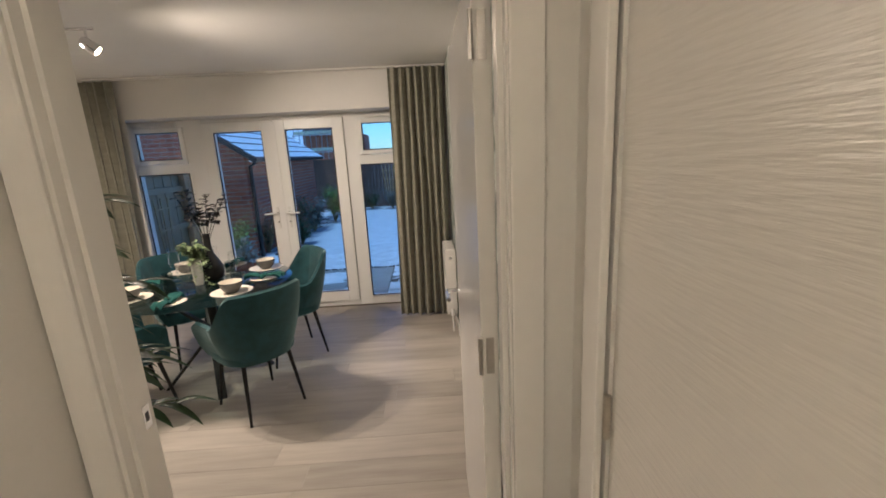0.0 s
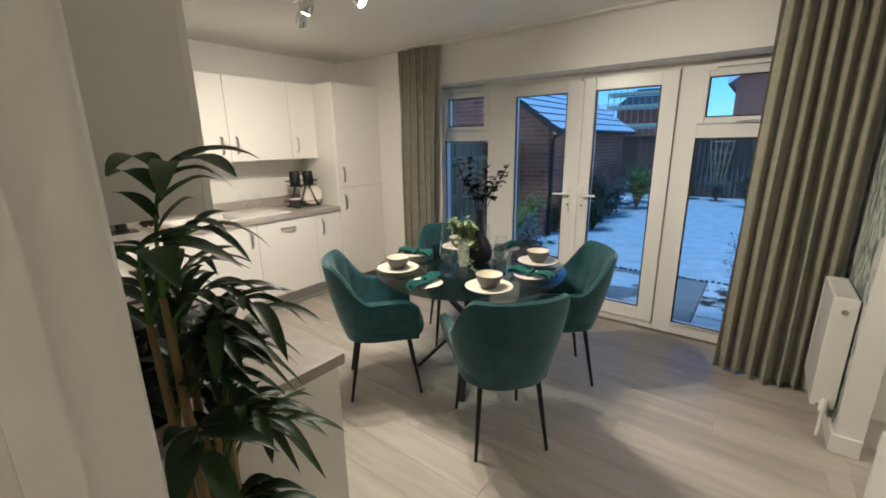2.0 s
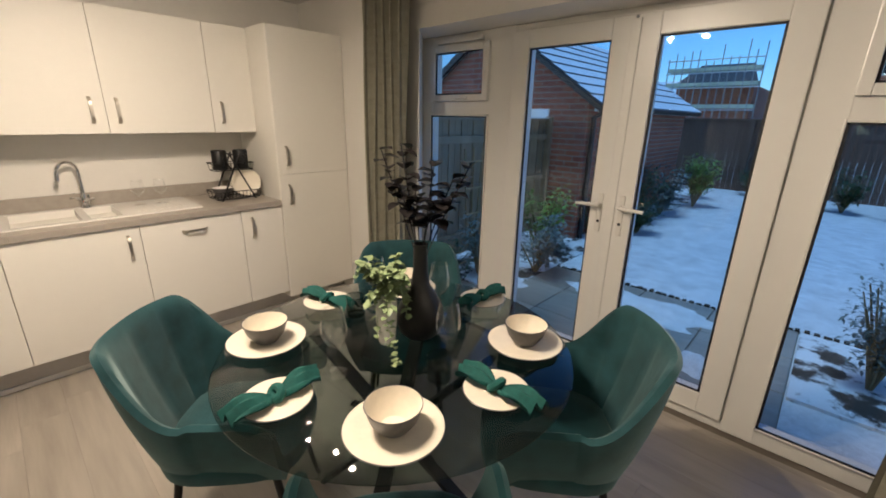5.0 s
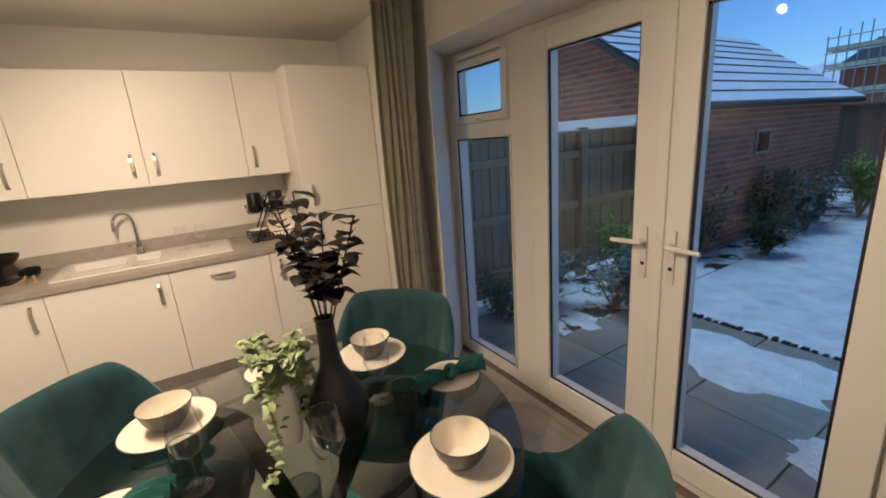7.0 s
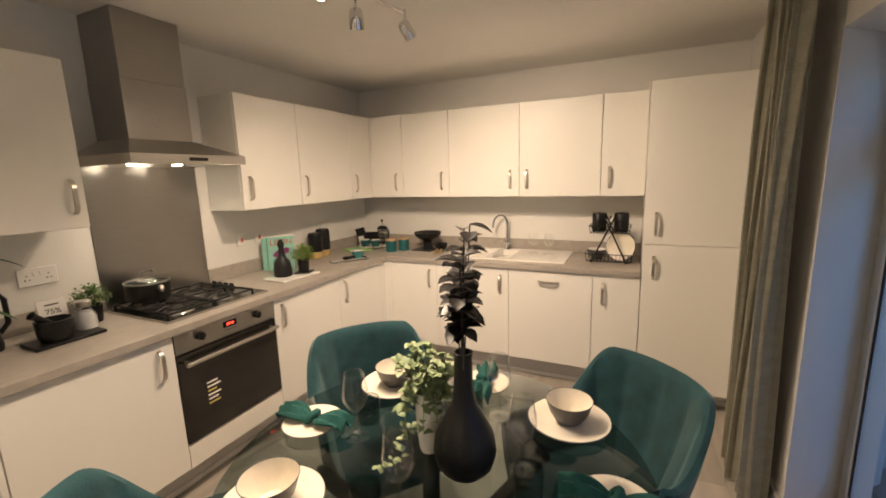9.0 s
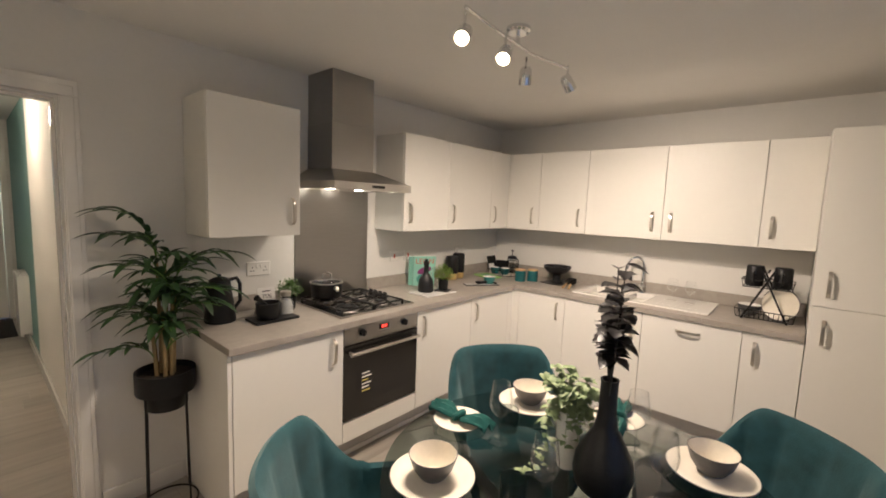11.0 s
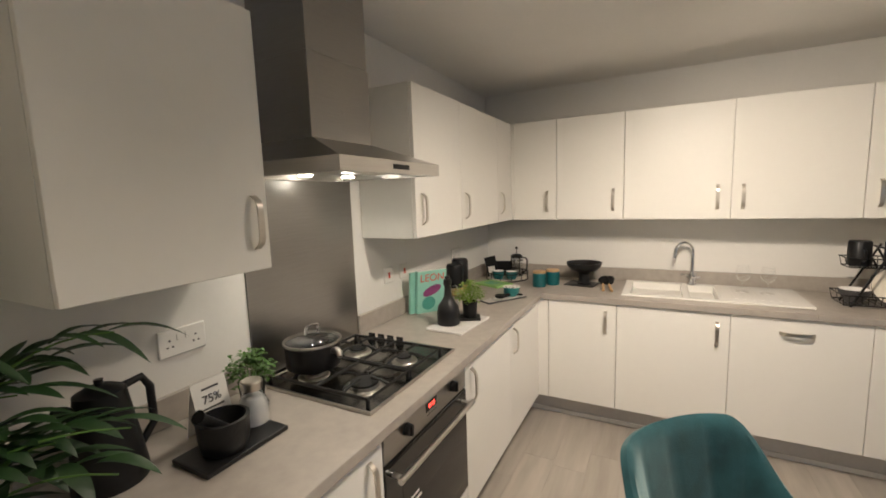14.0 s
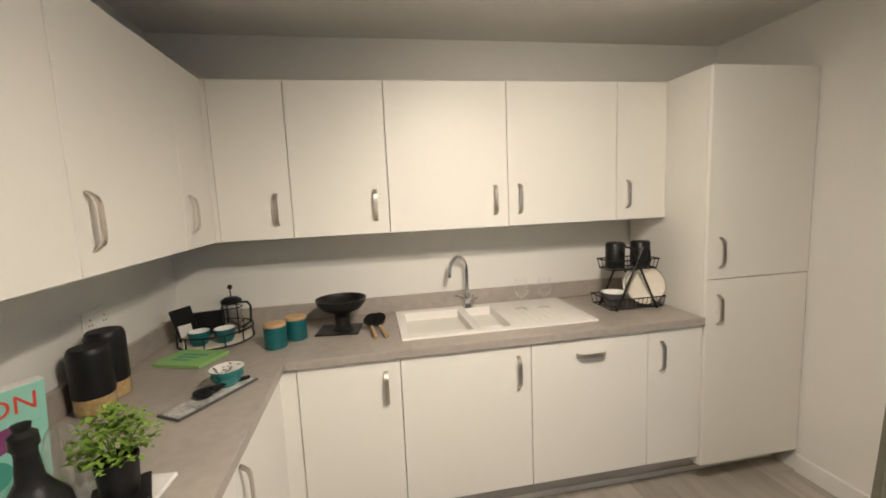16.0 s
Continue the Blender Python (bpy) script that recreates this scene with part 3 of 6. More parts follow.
def sash(x0, x1, z0, z1, g0, g1, h0, h1, front, name="sash"):
    """A frame from x0..x1, z0..z1 round the glass g0..g1, h0..h1."""
    bm = bmesh.new()
    add_box(bm, x0, g0, front, 0.03, z0, z1, 0.005)
    add_box(bm, g1, x1, front, 0.03, z0, z1, 0.005)
    add_box(bm, g0, g1, front + 0.001, 0.03, z0, h0, 0.005)
    add_box(bm, g0, g1, front + 0.001, 0.03, h1, z1, 0.005)
    put(name, bm, M["upvc"], gd)
    bm = bmesh.new()
    for q in ((g0, g0 + 0.011, h0, h1), (g1 - 0.011, g1, h0, h1), (g0, g1, h0, h0 + 0.009), (g0, g1, h1 - 0.009, h1)):
        add_box(bm, q[0], q[1], -0.038, -0.032, q[2], q[3])
    put("gasket", bm, M["gasket"], gd)
    g = box("pane", g0 - 0.01, g1 + 0.01, -0.0315, -0.0275, h0 - 0.01, h1 + 0.01, M["glass"], gd)
    g.visible_shadow = False


sash(-2.258, -1.552, 0.06, 2.016, LD0, LD1, 0.17, 1.917, -0.052, "door_leaf")
sash(-1.54, -0.842, 0.06, 2.016, RD0, RD1, 0.17, 1.917, -0.052, "door_leaf")
for x0, x1 in ((-2.262, -2.258), (-0.842, -0.838)):
    box("seal", x0, x1, -0.040, 0.03, 0.06, 2.016, M["plinth"], gd)
box("seal", -2.258, -0.842, -0.036, 0.03, 2.0165, 2.0195, M["plinth"], gd)
box("meeting_bead", -1.572, -1.522, -0.060, -0.048, 0.08, 2.0, M["upvc"], gd, 0.006)
for g0, g1 in ((LW0, LW1), (RW0, RW1)):
    sash(g0 + 0.005, g1 - 0.005, 1.632, 1.988, g0 + 0.05, g1 - 0.05, 1.675, 1.945, -0.054)
    sash(g0 - 0.001, g1 + 0.001, 0.088, 1.547, g0 + 0.008, g1 - 0.008, 0.098, 1.535, -0.046)
    box("trickle_vent", g0 + 0.08, g1 - 0.06, -0.058, -0.03, 2.0, 2.03, M["upvc"], gd, 0.004)
    bm = bmesh.new()
    add_box(bm, (g0 + g1) / 2 - 0.02, (g0 + g1) / 2 + 0.02, -0.066, -0.053, 1.64, 1.66, 0.003)
    add_tube(bm, [((g0 + g1) / 2, -0.064, 1.65), ((g0 + g1) / 2 + 0.02, -0.076, 1.652), ((g0 + g1) / 2 + 0.11, -0.076, 1.65)], 0.007, 8)
    put("catch", bm, M["upvc"], gd, True)
for cx, s in ((-1.605, -1), (-1.487, 1)):
    bm = bmesh.new()
    add_box(bm, cx - 0.014, cx + 0.014, -0.062, -0.052, 0.92, 1.14, 0.005)
    add_tube(bm, [(cx, -0.06, 1.08), (cx, -0.098, 1.08), (cx + s * 0.02, -0.102, 1.08), (cx + s * 0.125, -0.100, 1.076)], [0.011, 0.011, 0.011, 0.009], 10)
    put("handle", bm, M["white"], gd, True)
    tube("keyhole", [(cx, -0.0635, 0.985), (cx, -0.0615, 0.985)], 0.008, M["black"], gd, 12)
box("sill", -3.0, -0.06, 0.045, 0.15, -0.03, 0.0, M["upvc"], gd)


# ---- curtains ----
def curtain(name, x0, x1, y, folds, seed, swing=0.0):
    ob = thing(name, (0, 0, 0), "full length olive grey woven curtain with soft folds", "curtain", "curtains at the garden doors")
    rng = random.Random(seed)
    ph, amp = [rng.uniform(-0.6, 0.6) for _ in range(folds * 2 + 2)], [rng.uniform(0.7, 1.25) for _ in range(folds * 2 + 2)]
    bm = bmesh.new()
    nu, nv = folds * 12, 26
    for side in (0, 1):
        grid = []
        for j in range(nv + 1):
            v = j / nv
            z = 0.015 + 2.36 * v
            row = []
            for i in range(nu + 1):
                u = i / nu
                k = u * folds
                kk = int(min(folds - 1, k))
                w = 2 * math.pi * k + ph[kk] * 0.5 + 0.35 * math.sin(3 * v + kk)
                spread = 1.0 + 0.07 * (1 - v)
                x = (x0 + x1) / 2 + (u - 0.5) * (x1 - x0) * spread + 0.016 * math.sin(2 * w) + swing * (1 - v)
                d = (0.042 + 0.016 * (1 - v)) * amp[kk] * math.sin(w) + 0.01 * math.sin(5 * v + 9 * u)
                row.append(bm.verts.new((x, y + d + side * 0.006, z)))
            grid.append(row)
        for j in range(nv):
            for i in range(nu):
                bm.faces.new((grid[j][i], grid[j][i + 1], grid[j + 1][i + 1], grid[j + 1][i]))
    put("fabric", bm, M["curtain"], ob, True)
    return ob


curtain("curtain", -3.22, -2.80, 4.775, 5, 3, -0.02)
curtain("curtain", -0.32, 0.155, 4.745, 7, 8, -0.02)
rail = thing("curtain_track", (0, 0, 0), "slim white curtain track fixed to the ceiling", "curtain track")
box("rail", -3.26, 0.22, 4.765, 4.79, 2.384, 2.40, M["gloss"], rail, 0.003)


# ---- radiators ----
def radiator(at, length, label, h=0.60):
    ob = thing("radiator", at, label, "radiator", "white radiators")
    bm = bmesh.new()
    add_box(bm, -0.10, -0.075, 0, length, 0.0, h, 0.006)
    add_box(bm, -0.025, -0.005, 0, length, 0.0, h, 0.006)
    for k in range(int(length / 0.035)):
        add_box(bm, -0.075, -0.025, 0.012 + k * 0.035, 0.03 + k * 0.035, 0.03, h - 0.015)
    put("panel", bm, M["gloss"], ob)
    box("side_cover", -0.102, -0.004, -0.004, 0.0, 0.02, h, M["gloss"], ob, 0.002)
    box("side_cover", -0.102, -0.004, length, length + 0.004, 0.02, h, M["gloss"], ob, 0.002)
    bm = bmesh.new()
    n = int(length / 0.016)
    for k in range(n):
        add_box(bm, -0.094, -0.012, k * length / n, k * length / n + 0.006, h - 0.002, h + 0.006)
    put("grille", bm, M["gloss"], ob)
    bm = bmesh.new()
    add_lathe(bm, [(0, 0), (0.018, 0), (0.018, 0.05), (0.013, 0.06), (0, 0.06)], 16, (-0.05, -0.03, 0.0))
    add_tube(bm, [(-0.05, -0.03, 0.0), (-0.05, -0.03, -0.15)], 0.008, 8)
    add_tube(bm, [(-0.05, -0.03, 0.0), (-0.05, 0.01, 0.02)], 0.009, 8)
    put("valve", bm, M["white"], ob, True)
    tube("plug", [(-0.05, -0.004, h - 0.07), (-0.05, -0.007, h - 0.07)], 0.014, M["chrome"], ob, 14)
    return ob


radiator((X_E - 0.005, 4.27, 0.17), 0.40, "white panel radiator below the papered wall")
radiator((X_E + 0.065, 2.66, 0.14), 0.72, "white panel radiator with top grille beside the door", 0.46)
radiator((-0.745, -2.0, 0.14), 0.5, "small white panel radiator on the hall wall")


# ---- kitchen units ----
def bow_handle(parent, at, length=0.15):
    """A flat bowed bar; local: bar along z, standing off along +x."""
    bm = bmesh.new()
    n = 10
    rows = []
    for i in range(n + 1):
        u = i / n
        z = (u - 0.5) * length
        x = 0.026 * (1 - abs(2 * u - 1) ** 6) + 0.002
        rows.append([bm.verts.new((x + dx, dy, z)) for dx, dy in ((0, -0.009), (0, 0.009), (0.006, 0.009), (0.006, -0.009))])
    for a, b in zip(rows, rows[1:]):
        for k in range(4):
            bm.faces.new((a[k], a[(k + 1) % 4], b[(k + 1) % 4], b[k]))
    bm.faces.new(rows[0][::-1])
    bm.faces.new(rows[-1])
    return put("handle", bm, M["nickel"], parent, True, at)


def unit(name, facing, a, b, front, depth, z0, z1, handle, label, group, splits=(), lay=False):
    """A cupboard from a to b along the wall. facing 'x': its front is at x=front and looks to +x; 'y': at y=front and looks to +y.
    handle: (place along the wall, height) of each handle."""
    # local axes: x out of the front, y along the wall, z up
    at = pose(front, a, 0) if facing == "x" else pose(b, front, 0, 0, 0, 90)
    w = b - a
    ob = thing(name, at, label, "cupboard", group)
    box("body", -depth, -0.020, 0.0005, w - 0.0005, z0, z1, M["unit_in"], ob)
    edges = [z0, *splits, z1]
    for lo, hi in zip(edges, edges[1:]):
        d = box("door", -0.019, 0.0, 0.0018, w - 0.0018, lo + 0.002, hi - 0.002, M["unit"], ob, 0.0015)
    for s, z in handle:
        s = s - a if facing == "x" else b - s
        bow_handle(ob, pose(0, s, z, 90 if lay else 0, 0, 0))
    return ob


G1, G2 = "white kitchen wall cupboards", "white kitchen base cupboards"
WF, SF = -3.955, 2.015
BY = [2.035, 2.352, 2.797, 3.395, 3.993, 4.286]
HZ = 1.525
for a, b, h in ((BY[1], BY[2], 2.733), (BY[2], BY[3], 3.325), (BY[3], BY[4], 3.453), (BY[4], BY[5], 4.052)):
    unit("wall_cupboard", "x", a, b, WF, 0.315, 1.388, 2.10, [(h, HZ)], "white handled wall cupboard over the worktop", G1)
unit("wall_cupboard", "x", BY[0], BY[1], WF, 0.315, 1.388, 2.10, [(2.287, HZ)], "white corner wall cupboard over the worktop", G1)
for a, b, h in ((-1.739, -1.246, -1.689), (-3.06, -2.558, -2.612), (-3.66, -3.06, -3.109), (-3.955, -3.66, -3.707)):
    unit("wall_cupboard", "y", a, b, SF, 0.32, 1.388, 2.10, [(h, HZ)], "white handled wall cupboard beside the cooker hood", G1)
XB, YB = -3.672, 2.292
for a, b, h in ((2.36, 2.79, 2.727), (2.79, 3.388, 3.324)):
    unit("base_cupboard", "x", a, b, XB, 0.58, 0.17, 0.872, [(h, 0.744)], "white handled base cupboard under the sink", G2)
unit("base_cupboard", "x", 3.388, 3.986, XB, 0.58, 0.17, 0.872, [(3.684, 0.79)], "white built-in appliance door with a level handle", G2, lay=True)
unit("base_cupboard", "x", 3.986, 4.284, XB, 0.58, 0.17, 0.872, [(4.053, 0.738)], "narrow white handled base cupboard", G2)
for a, b, h in ((-1.852, -1.236, -1.781), (-3.06, -2.452, -2.507), (-3.60, -3.06, -3.112)):
    unit("base_cupboard", "y", a, b, YB, 0.58, 0.17, 0.872, [(h, 0.75)], "white handled base cupboard beside the oven", G2)
unit("tall_cupboard", "x", 4.286, 4.882, -3.662, 0.60, 0.12, 2.10, [(4.354, 1.227), (4.353, 0.945)], "tall white cupboard with upper and lower doors", "tall cupboard", splits=(1.094,))
fil = structure(thing("trim_corner", (0, 0, 0), "white corner filler posts between cupboards", "filler"), "white corner filler posts between cupboards", "trim")
bm = bmesh.new()
add_box(bm, -3.70, XB - 0.001, YB - 0.05, 2.358, 0.17, 0.872)
add_box(bm, -3.70, -3.602, YB - 0.05, YB - 0.001, 0.17, 0.872)
add_box(bm, -4.0, WF - 0.001, 1.98, 2.0345, 1.388, 2.10)
put("filler", bm, M["unit"], fil)
endp = structure(box("trim_end_panel", -1.234, -1.216, Y_S, YB - 0.002, 0.0, 0.872, M["unit"]), "white end panel of the cooker run", "panel")
bm = bmesh.new()
add_box(bm, -3.82, -3.80, 2.20, 4.88, 0, 0.168)
add_box(bm, -3.82, -1.25, 2.148, 2.168, 0, 0.168)
structure(put("trim_plinth", bm, M["plinth"]), "grey plinth board under the cupboards", "plinth")
bm = bmesh.new()
add_box(bm, -3.80, -3.79, 2.20, 4.88, 0, 0.03, 0.004)
add_box(bm, -3.80, -1.25, 2.168, 2.178, 0, 0.03, 0.004)
structure(put("trim_bead", bm, M["gloss"]), "white bead along the plinth foot", "trim")

wt = thing("worktop", (0, 0, 0), "grey stone effect L-shaped kitchen worktop", "worktop")
bm = bmesh.new()
# with cut-outs for sink and hob left solid below them
add_box(bm, X_W + 0.002, -3.652, 2.318, 2.84, 0.873, 0.91, 0.004)
add_box(bm, X_W + 0.002, -3.652, 3.76, 4.282, 0.873, 0.91, 0.004)
add_box(bm, -3.775, -3.652, 2.84, 3.76, 0.873, 0.91, 0.002)
add_box(bm, X_W + 0.002, -4.235, 2.84, 3.76, 0.873, 0.91, 0.002)
add_box(bm, X_W + 0.002, -1.214, Y_S + 0.002, 2.318, 0.873, 0.91, 0.004)
put("top", bm, M["worktop"], wt)
bm = bmesh.new()
add_box(bm, X_W + 0.002, X_W + 0.02, Y_S + 0.02, 4.282, 0.911, 1.005, 0.002)
add_box(bm, X_W + 0.002, -2.485, Y_S + 0.002, Y_S + 0.019, 0.911, 1.005, 0.002)
add_box(bm, -1.88, -1.22, Y_S + 0.002, Y_S + 0.019, 0.911, 1.005, 0.002)
put("upstand", bm, M["worktop"], wt)

# sink
sk = thing("sink", (0, 0, 0.911), "white ceramic sink with half bowl and drainer", "sink")
bm = bmesh.new()
SX0, SX1, SY0, SY1 = -4.245, -3.765, 2.81, 3.78


def basin(bm, x0, x1, y0, y1, d):
    add_box(bm, x0, x1, y0, y1, -d - 0.01, -d)
    for q in ((x0, x0 + 0.012, y0, y1), (x1 - 0.012, x1, y0, y1), (x0 + 0.012, x1 - 0.012, y0, y0 + 0.012), (x0 + 0.012, x1 - 0.012, y1 - 0.012, y1)):
        add_box(bm, q[0], q[1], q[2], q[3], -d, 0.006)


basin(bm, -4.20, -3.80, 2.845, 3.17, 0.16)
basin(bm, -4.20, -3.80, 3.185, 3.36, 0.11)
for q in ((SX0, SX1, SY0, 2.845), (SX0, -4.20, 2.845, 3.36), (-3.80, SX1, 2.845, 3.36), (-4.20, -3.80, 3.17, 3.185), (SX0, SX1, 3.36, SY1)):
    add_box(bm, q[0], q[1], q[2], q[3], -0.004, 0.008)
for k in range(7):
    add_box(bm, -4.17, -3.85, 3.43 + k * 0.042, 3.442 + k * 0.042, 0.008, 0.0105, 0.001)
put("bowl", bm, M["white"], sk)
for x, y, d in ((-4.0, 3.0, 0.16), (-4.0, 3.27, 0.11)):
    lathe("waste", [(0, -d + 0.001), (0.03, -d + 0.001), (0.032, -d + 0.004), (0.02, -d + 0.002)], M["chrome"], sk, 20, pose(x, y, 0))
tap = thing("tap", (-4.215, 3.225, 0.919, 0, 0, -62), "chrome swan neck mixer tap with cross handles", "tap")
bm = bmesh.new()
add_lathe(bm, [(0, 0), (0.028, 0), (0.026, 0.012), (0.018, 0.02), (0.017, 0.07), (0.012, 0.09), (0, 0.09)], 24)
arc = [(0, 0, 0.08), (0, 0, 0.22)] + [(0.062 - 0.062 * math.cos(a), 0, 0.22 + 0.075 * math.sin(a)) for a in [math.pi * k / 10 for k in range(1, 10)]] + [(0.126, 0, 0.19)]
add_tube(bm, arc, 0.011, 12)
put("spout", bm, M["chrome"], tap, True)
for s in (-1, 1):
    bm = bmesh.new()
    add_tube(bm, [(0, 0, 0.045), (0.01, s * 0.05, 0.055)], 0.012, 10)
    c = Vector((0.014, s * 0.062, 0.06))
    for d in (Vector((0, 0, 0.03)), Vector((0.03, 0, 0))):
        add_tube(bm, [c - d, c + d], 0.007, 8)
    put("cross_handle", bm, M["chrome"], tap, True)

# hob
hob = thing("gas_hob", (-2.17, 1.985, 0.911), "four burner gas hob with black pan supports", "hob")
box("plate", -0.295, 0.295, -0.25, 0.25, 0.0, 0.008, M["hob_steel"], hob, 0.003)
bm = bmesh.new()
for q in ((-0.298, 0.298, -0.253, -0.247), (-0.298, 0.298, 0.247, 0.253), (-0.298, -0.292, -0.247, 0.247), (0.292, 0.298, -0.247, 0.247)):
    add_box(bm, q[0], q[1], q[2], q[3], 0.0, 0.0095)
put("trim", bm, M["steel"], hob)
BURN = [(0.16, 0.12, 0.055), (0.16, -0.12, 0.04), (-0.10, 0.12, 0.035), (-0.10, -0.12, 0.04)]
for bx_, by_, br in BURN:
    bm = bmesh.new()
    add_lathe(bm, [(0, 0.008), (br + 0.02, 0.008), (br + 0.016, 0.013), (br, 0.014), (br, 0.024), (0, 0.024)], 28, (bx_, by_, 0))
    put("burner", bm, M["steel"], hob, True)
    lathe("burner_cap", [(0, 0.025), (br - 0.004, 0.025), (br - 0.006, 0.032), (0, 0.033)], M["iron"], hob, 28, pose(bx_, by_, 0))
for cx in (0.155, -0.095):
    bm = bmesh.new()
    hw = 0.118
    add_tube(bm, [(cx - hw, -0.225, 0.035), (cx + hw, -0.225, 0.035), (cx + hw, 0.225, 0.035), (cx - hw, 0.225, 0.035)], 0.006, 8, closed=True)
    add_tube(bm, [(cx - hw, 0, 0.035), (cx + hw, 0, 0.035)], 0.006, 8)
    for by_ in (-0.12, 0.12):
        for dx, dy in ((1, 0), (-1, 0), (0, 1), (0, -1)):
            e = (cx + dx * hw, by_ + dy * 0.105, 0.035)
            add_tube(bm, [e, (cx + dx * 0.075, by_ + dy * 0.07, 0.046), (cx + dx * 0.03, by_ + dy * 0.03, 0.046)], 0.0055, 8)
    for fx in (-hw, hw):
        for fy in (-0.225, 0.225):
            add_tube(bm, [(cx + fx, fy, 0.036), (cx + fx, fy, 0.007)], 0.007, 8)
    put("pan_support", bm, M["iron"], hob, True)
for k in range(4):
    bm = bmesh.new()
    add_lathe(bm, [(0, 0.009), (0.021, 0.009), (0.02, 0.014), (0.016, 0.016), (0.015, 0.034), (0, 0.035)], 20)
    add_box(bm, -0.004, 0.004, -0.017, 0.017, 0.03, 0.042, 0.002)
    put("knob", bm, M["black"], hob, True, pose(-0.255, -0.16 + k * 0.052, 0))

# pan on the back burner
pan = thing("saucepan", (-2.015, 1.865, 0.962), "black saucepan with glass lid and steel handles", "saucepan")
lathe("pot", [(0, 0), (0.095, 0), (0.1, 0.006), (0.103, 0.088), (0.107, 0.092), (0.1, 0.09), (0.096, 0.01), (0, 0.006)], M["black_ceramic"], pan, 40)
lathe("lid", [(0.102, 0.094), (0.09, 0.106), (0.05, 0.121), (0.0, 0.125)], M["clear"], pan, 40)
lathe("lid_rim", [(0.1, 0.092), (0.107, 0.093), (0.107, 0.1), (0.1, 0.1)], M["steel"], pan, 40)
tube("lid_handle", [(-0.032, 0, 0.124), (-0.03, 0, 0.15), (0, 0, 0.158), (0.03, 0, 0.15), (0.032, 0, 0.124)], 0.006, M["chrome"], pan, 8)
tube("handle", [(0.0, 0.1, 0.07), (0.0, 0.118, 0.074), (0.012, 0.142, 0.07), (0.02, 0.15, 0.06)], [0.013, 0.013, 0.012, 0.009], M["steel"], pan, 10)

# oven
ov = thing("oven", (-2.152, YB, 0), "built-in steel and black glass electric oven", "oven")
W2 = 0.2975
box("body", -W2, W2, -0.56, -0.022, 0.29, 0.872, M["unit_in"], ov)
box("control_panel", -W2, W2, -0.02, 0.002, 0.765, 0.872, M["steel_h"], ov, 0.002)
box("door_glass", -W2, W2, -0.02, 0.004, 0.30, 0.757, M["oven_glass"], ov, 0.003)
box("inner_window", -W2 + 0.09, W2 - 0.09, 0.004, 0.0048, 0.38, 0.66, M["black_gloss"], ov)
bm = bmesh.new()
add_tube(bm, [(-W2 + 0.02, 0.045, 0.715), (W2 - 0.02, 0.045, 0.715)], 0.011, 12)
for s in (-1, 1):
    add_tube(bm, [(s * (W2 - 0.04), 0.0, 0.715), (s * (W2 - 0.04), 0.045, 0.715)], 0.009, 10)
put("handle", bm, M["steel"], ov, True)
for s in (-0.17, 0.17):
    bm = bmesh.new()
    add_lathe(bm, [(0, 0), (0.021, 0), (0.019, 0.02), (0, 0.021)], 20, m=pose(s, 0.002, 0.822, -90))
    add_box(bm, s - 0.005, s + 0.005, 0.015, 0.03, 0.803, 0.841, 0.002)
    put("knob", bm, M["black"], ov, True)
box("display", -0.04, 0.04, 0.002, 0.0035, 0.812, 0.844, M["black_gloss"], ov)
for k, dx in enumerate((-0.018, -0.008, 0.006, 0.016)):
    box("digit", dx - 0.003, dx + 0.003, 0.0035, 0.0042, 0.821, 0.836, M["led"], ov)
for k in range(5):
    box("button", -0.036 + k * 0.015, -0.027 + k * 0.015, 0.002, 0.003, 0.796, 0.800, M["print"], ov)
for k, (wd, mm) in enumerate(((0.06, "paper"), (0.075, "paper"), (0.05, "yellow"), (0.07, "paper"), (0.055, "paper"), (0.065, "yellow"))):
    box("sticker_line", 0.17 - wd, 0.17, 0.0042, 0.005, 0.56 - k * 0.022, 0.570 - k * 0.022, M[mm], ov)
structure(box("trim_oven", -2.45, -1.854, YB - 0.02, YB - 0.001, 0.17, 0.288, M["unit"]), "white filler panel under the oven", "panel")

# splashback, hood
structure(box("trim_splashback", -2.483, -1.882, Y_S, Y_S + 0.006, 0.912, 1.70, M["steel_h"]), "brushed steel splashback behind the hob", "splashback")
hood = thing("cooker_hood", (-2.14, Y_S, 0), "brushed steel chimney cooker hood with lit lamps", "cooker hood")
bm = bmesh.new()
w, d = 0.30, 0.515
low = [bm.verts.new(c) for c in ((-w, 0.001, 1.665), (w, 0.001, 1.665), (w, d, 1.665), (-w, d, 1.665))]
mid = [bm.verts.new((v.co.x, v.co.y, 1.71)) for v in low]
top = [bm.verts.new(c) for c in ((-0.165, 0.001, 1.795), (0.165, 0.001, 1.795), (0.165, 0.285, 1.795), (-0.165, 0.285, 1.795))]
for a, b in ((low, mid), (mid, top)):
    for k in range(4):
        bm.faces.new((a[k], a[(k + 1) % 4], b[(k + 1) % 4], b[k]))
bm.faces.new(top)
ins = [bm.verts.new((v.co.x * 0.9, 0.03 + v.co.y * 0.88, 1.665)) for v in low]
up = [bm.verts.new((v.co.x, v.co.y, 1.692)) for v in ins]
for a, b in ((low, ins), (ins, up)):
    for k in range(4):
        bm.faces.new((a[k], a[(k + 1) % 4], b[(k + 1) % 4], b[k]))
bm.faces.new(up)
put("canopy", bm, M["steel"], hood)
box("chimney_lower", -0.163, 0.163, 0.001, 0.283, 1.79, 2.08, M["steel_h"], hood, 0.002)
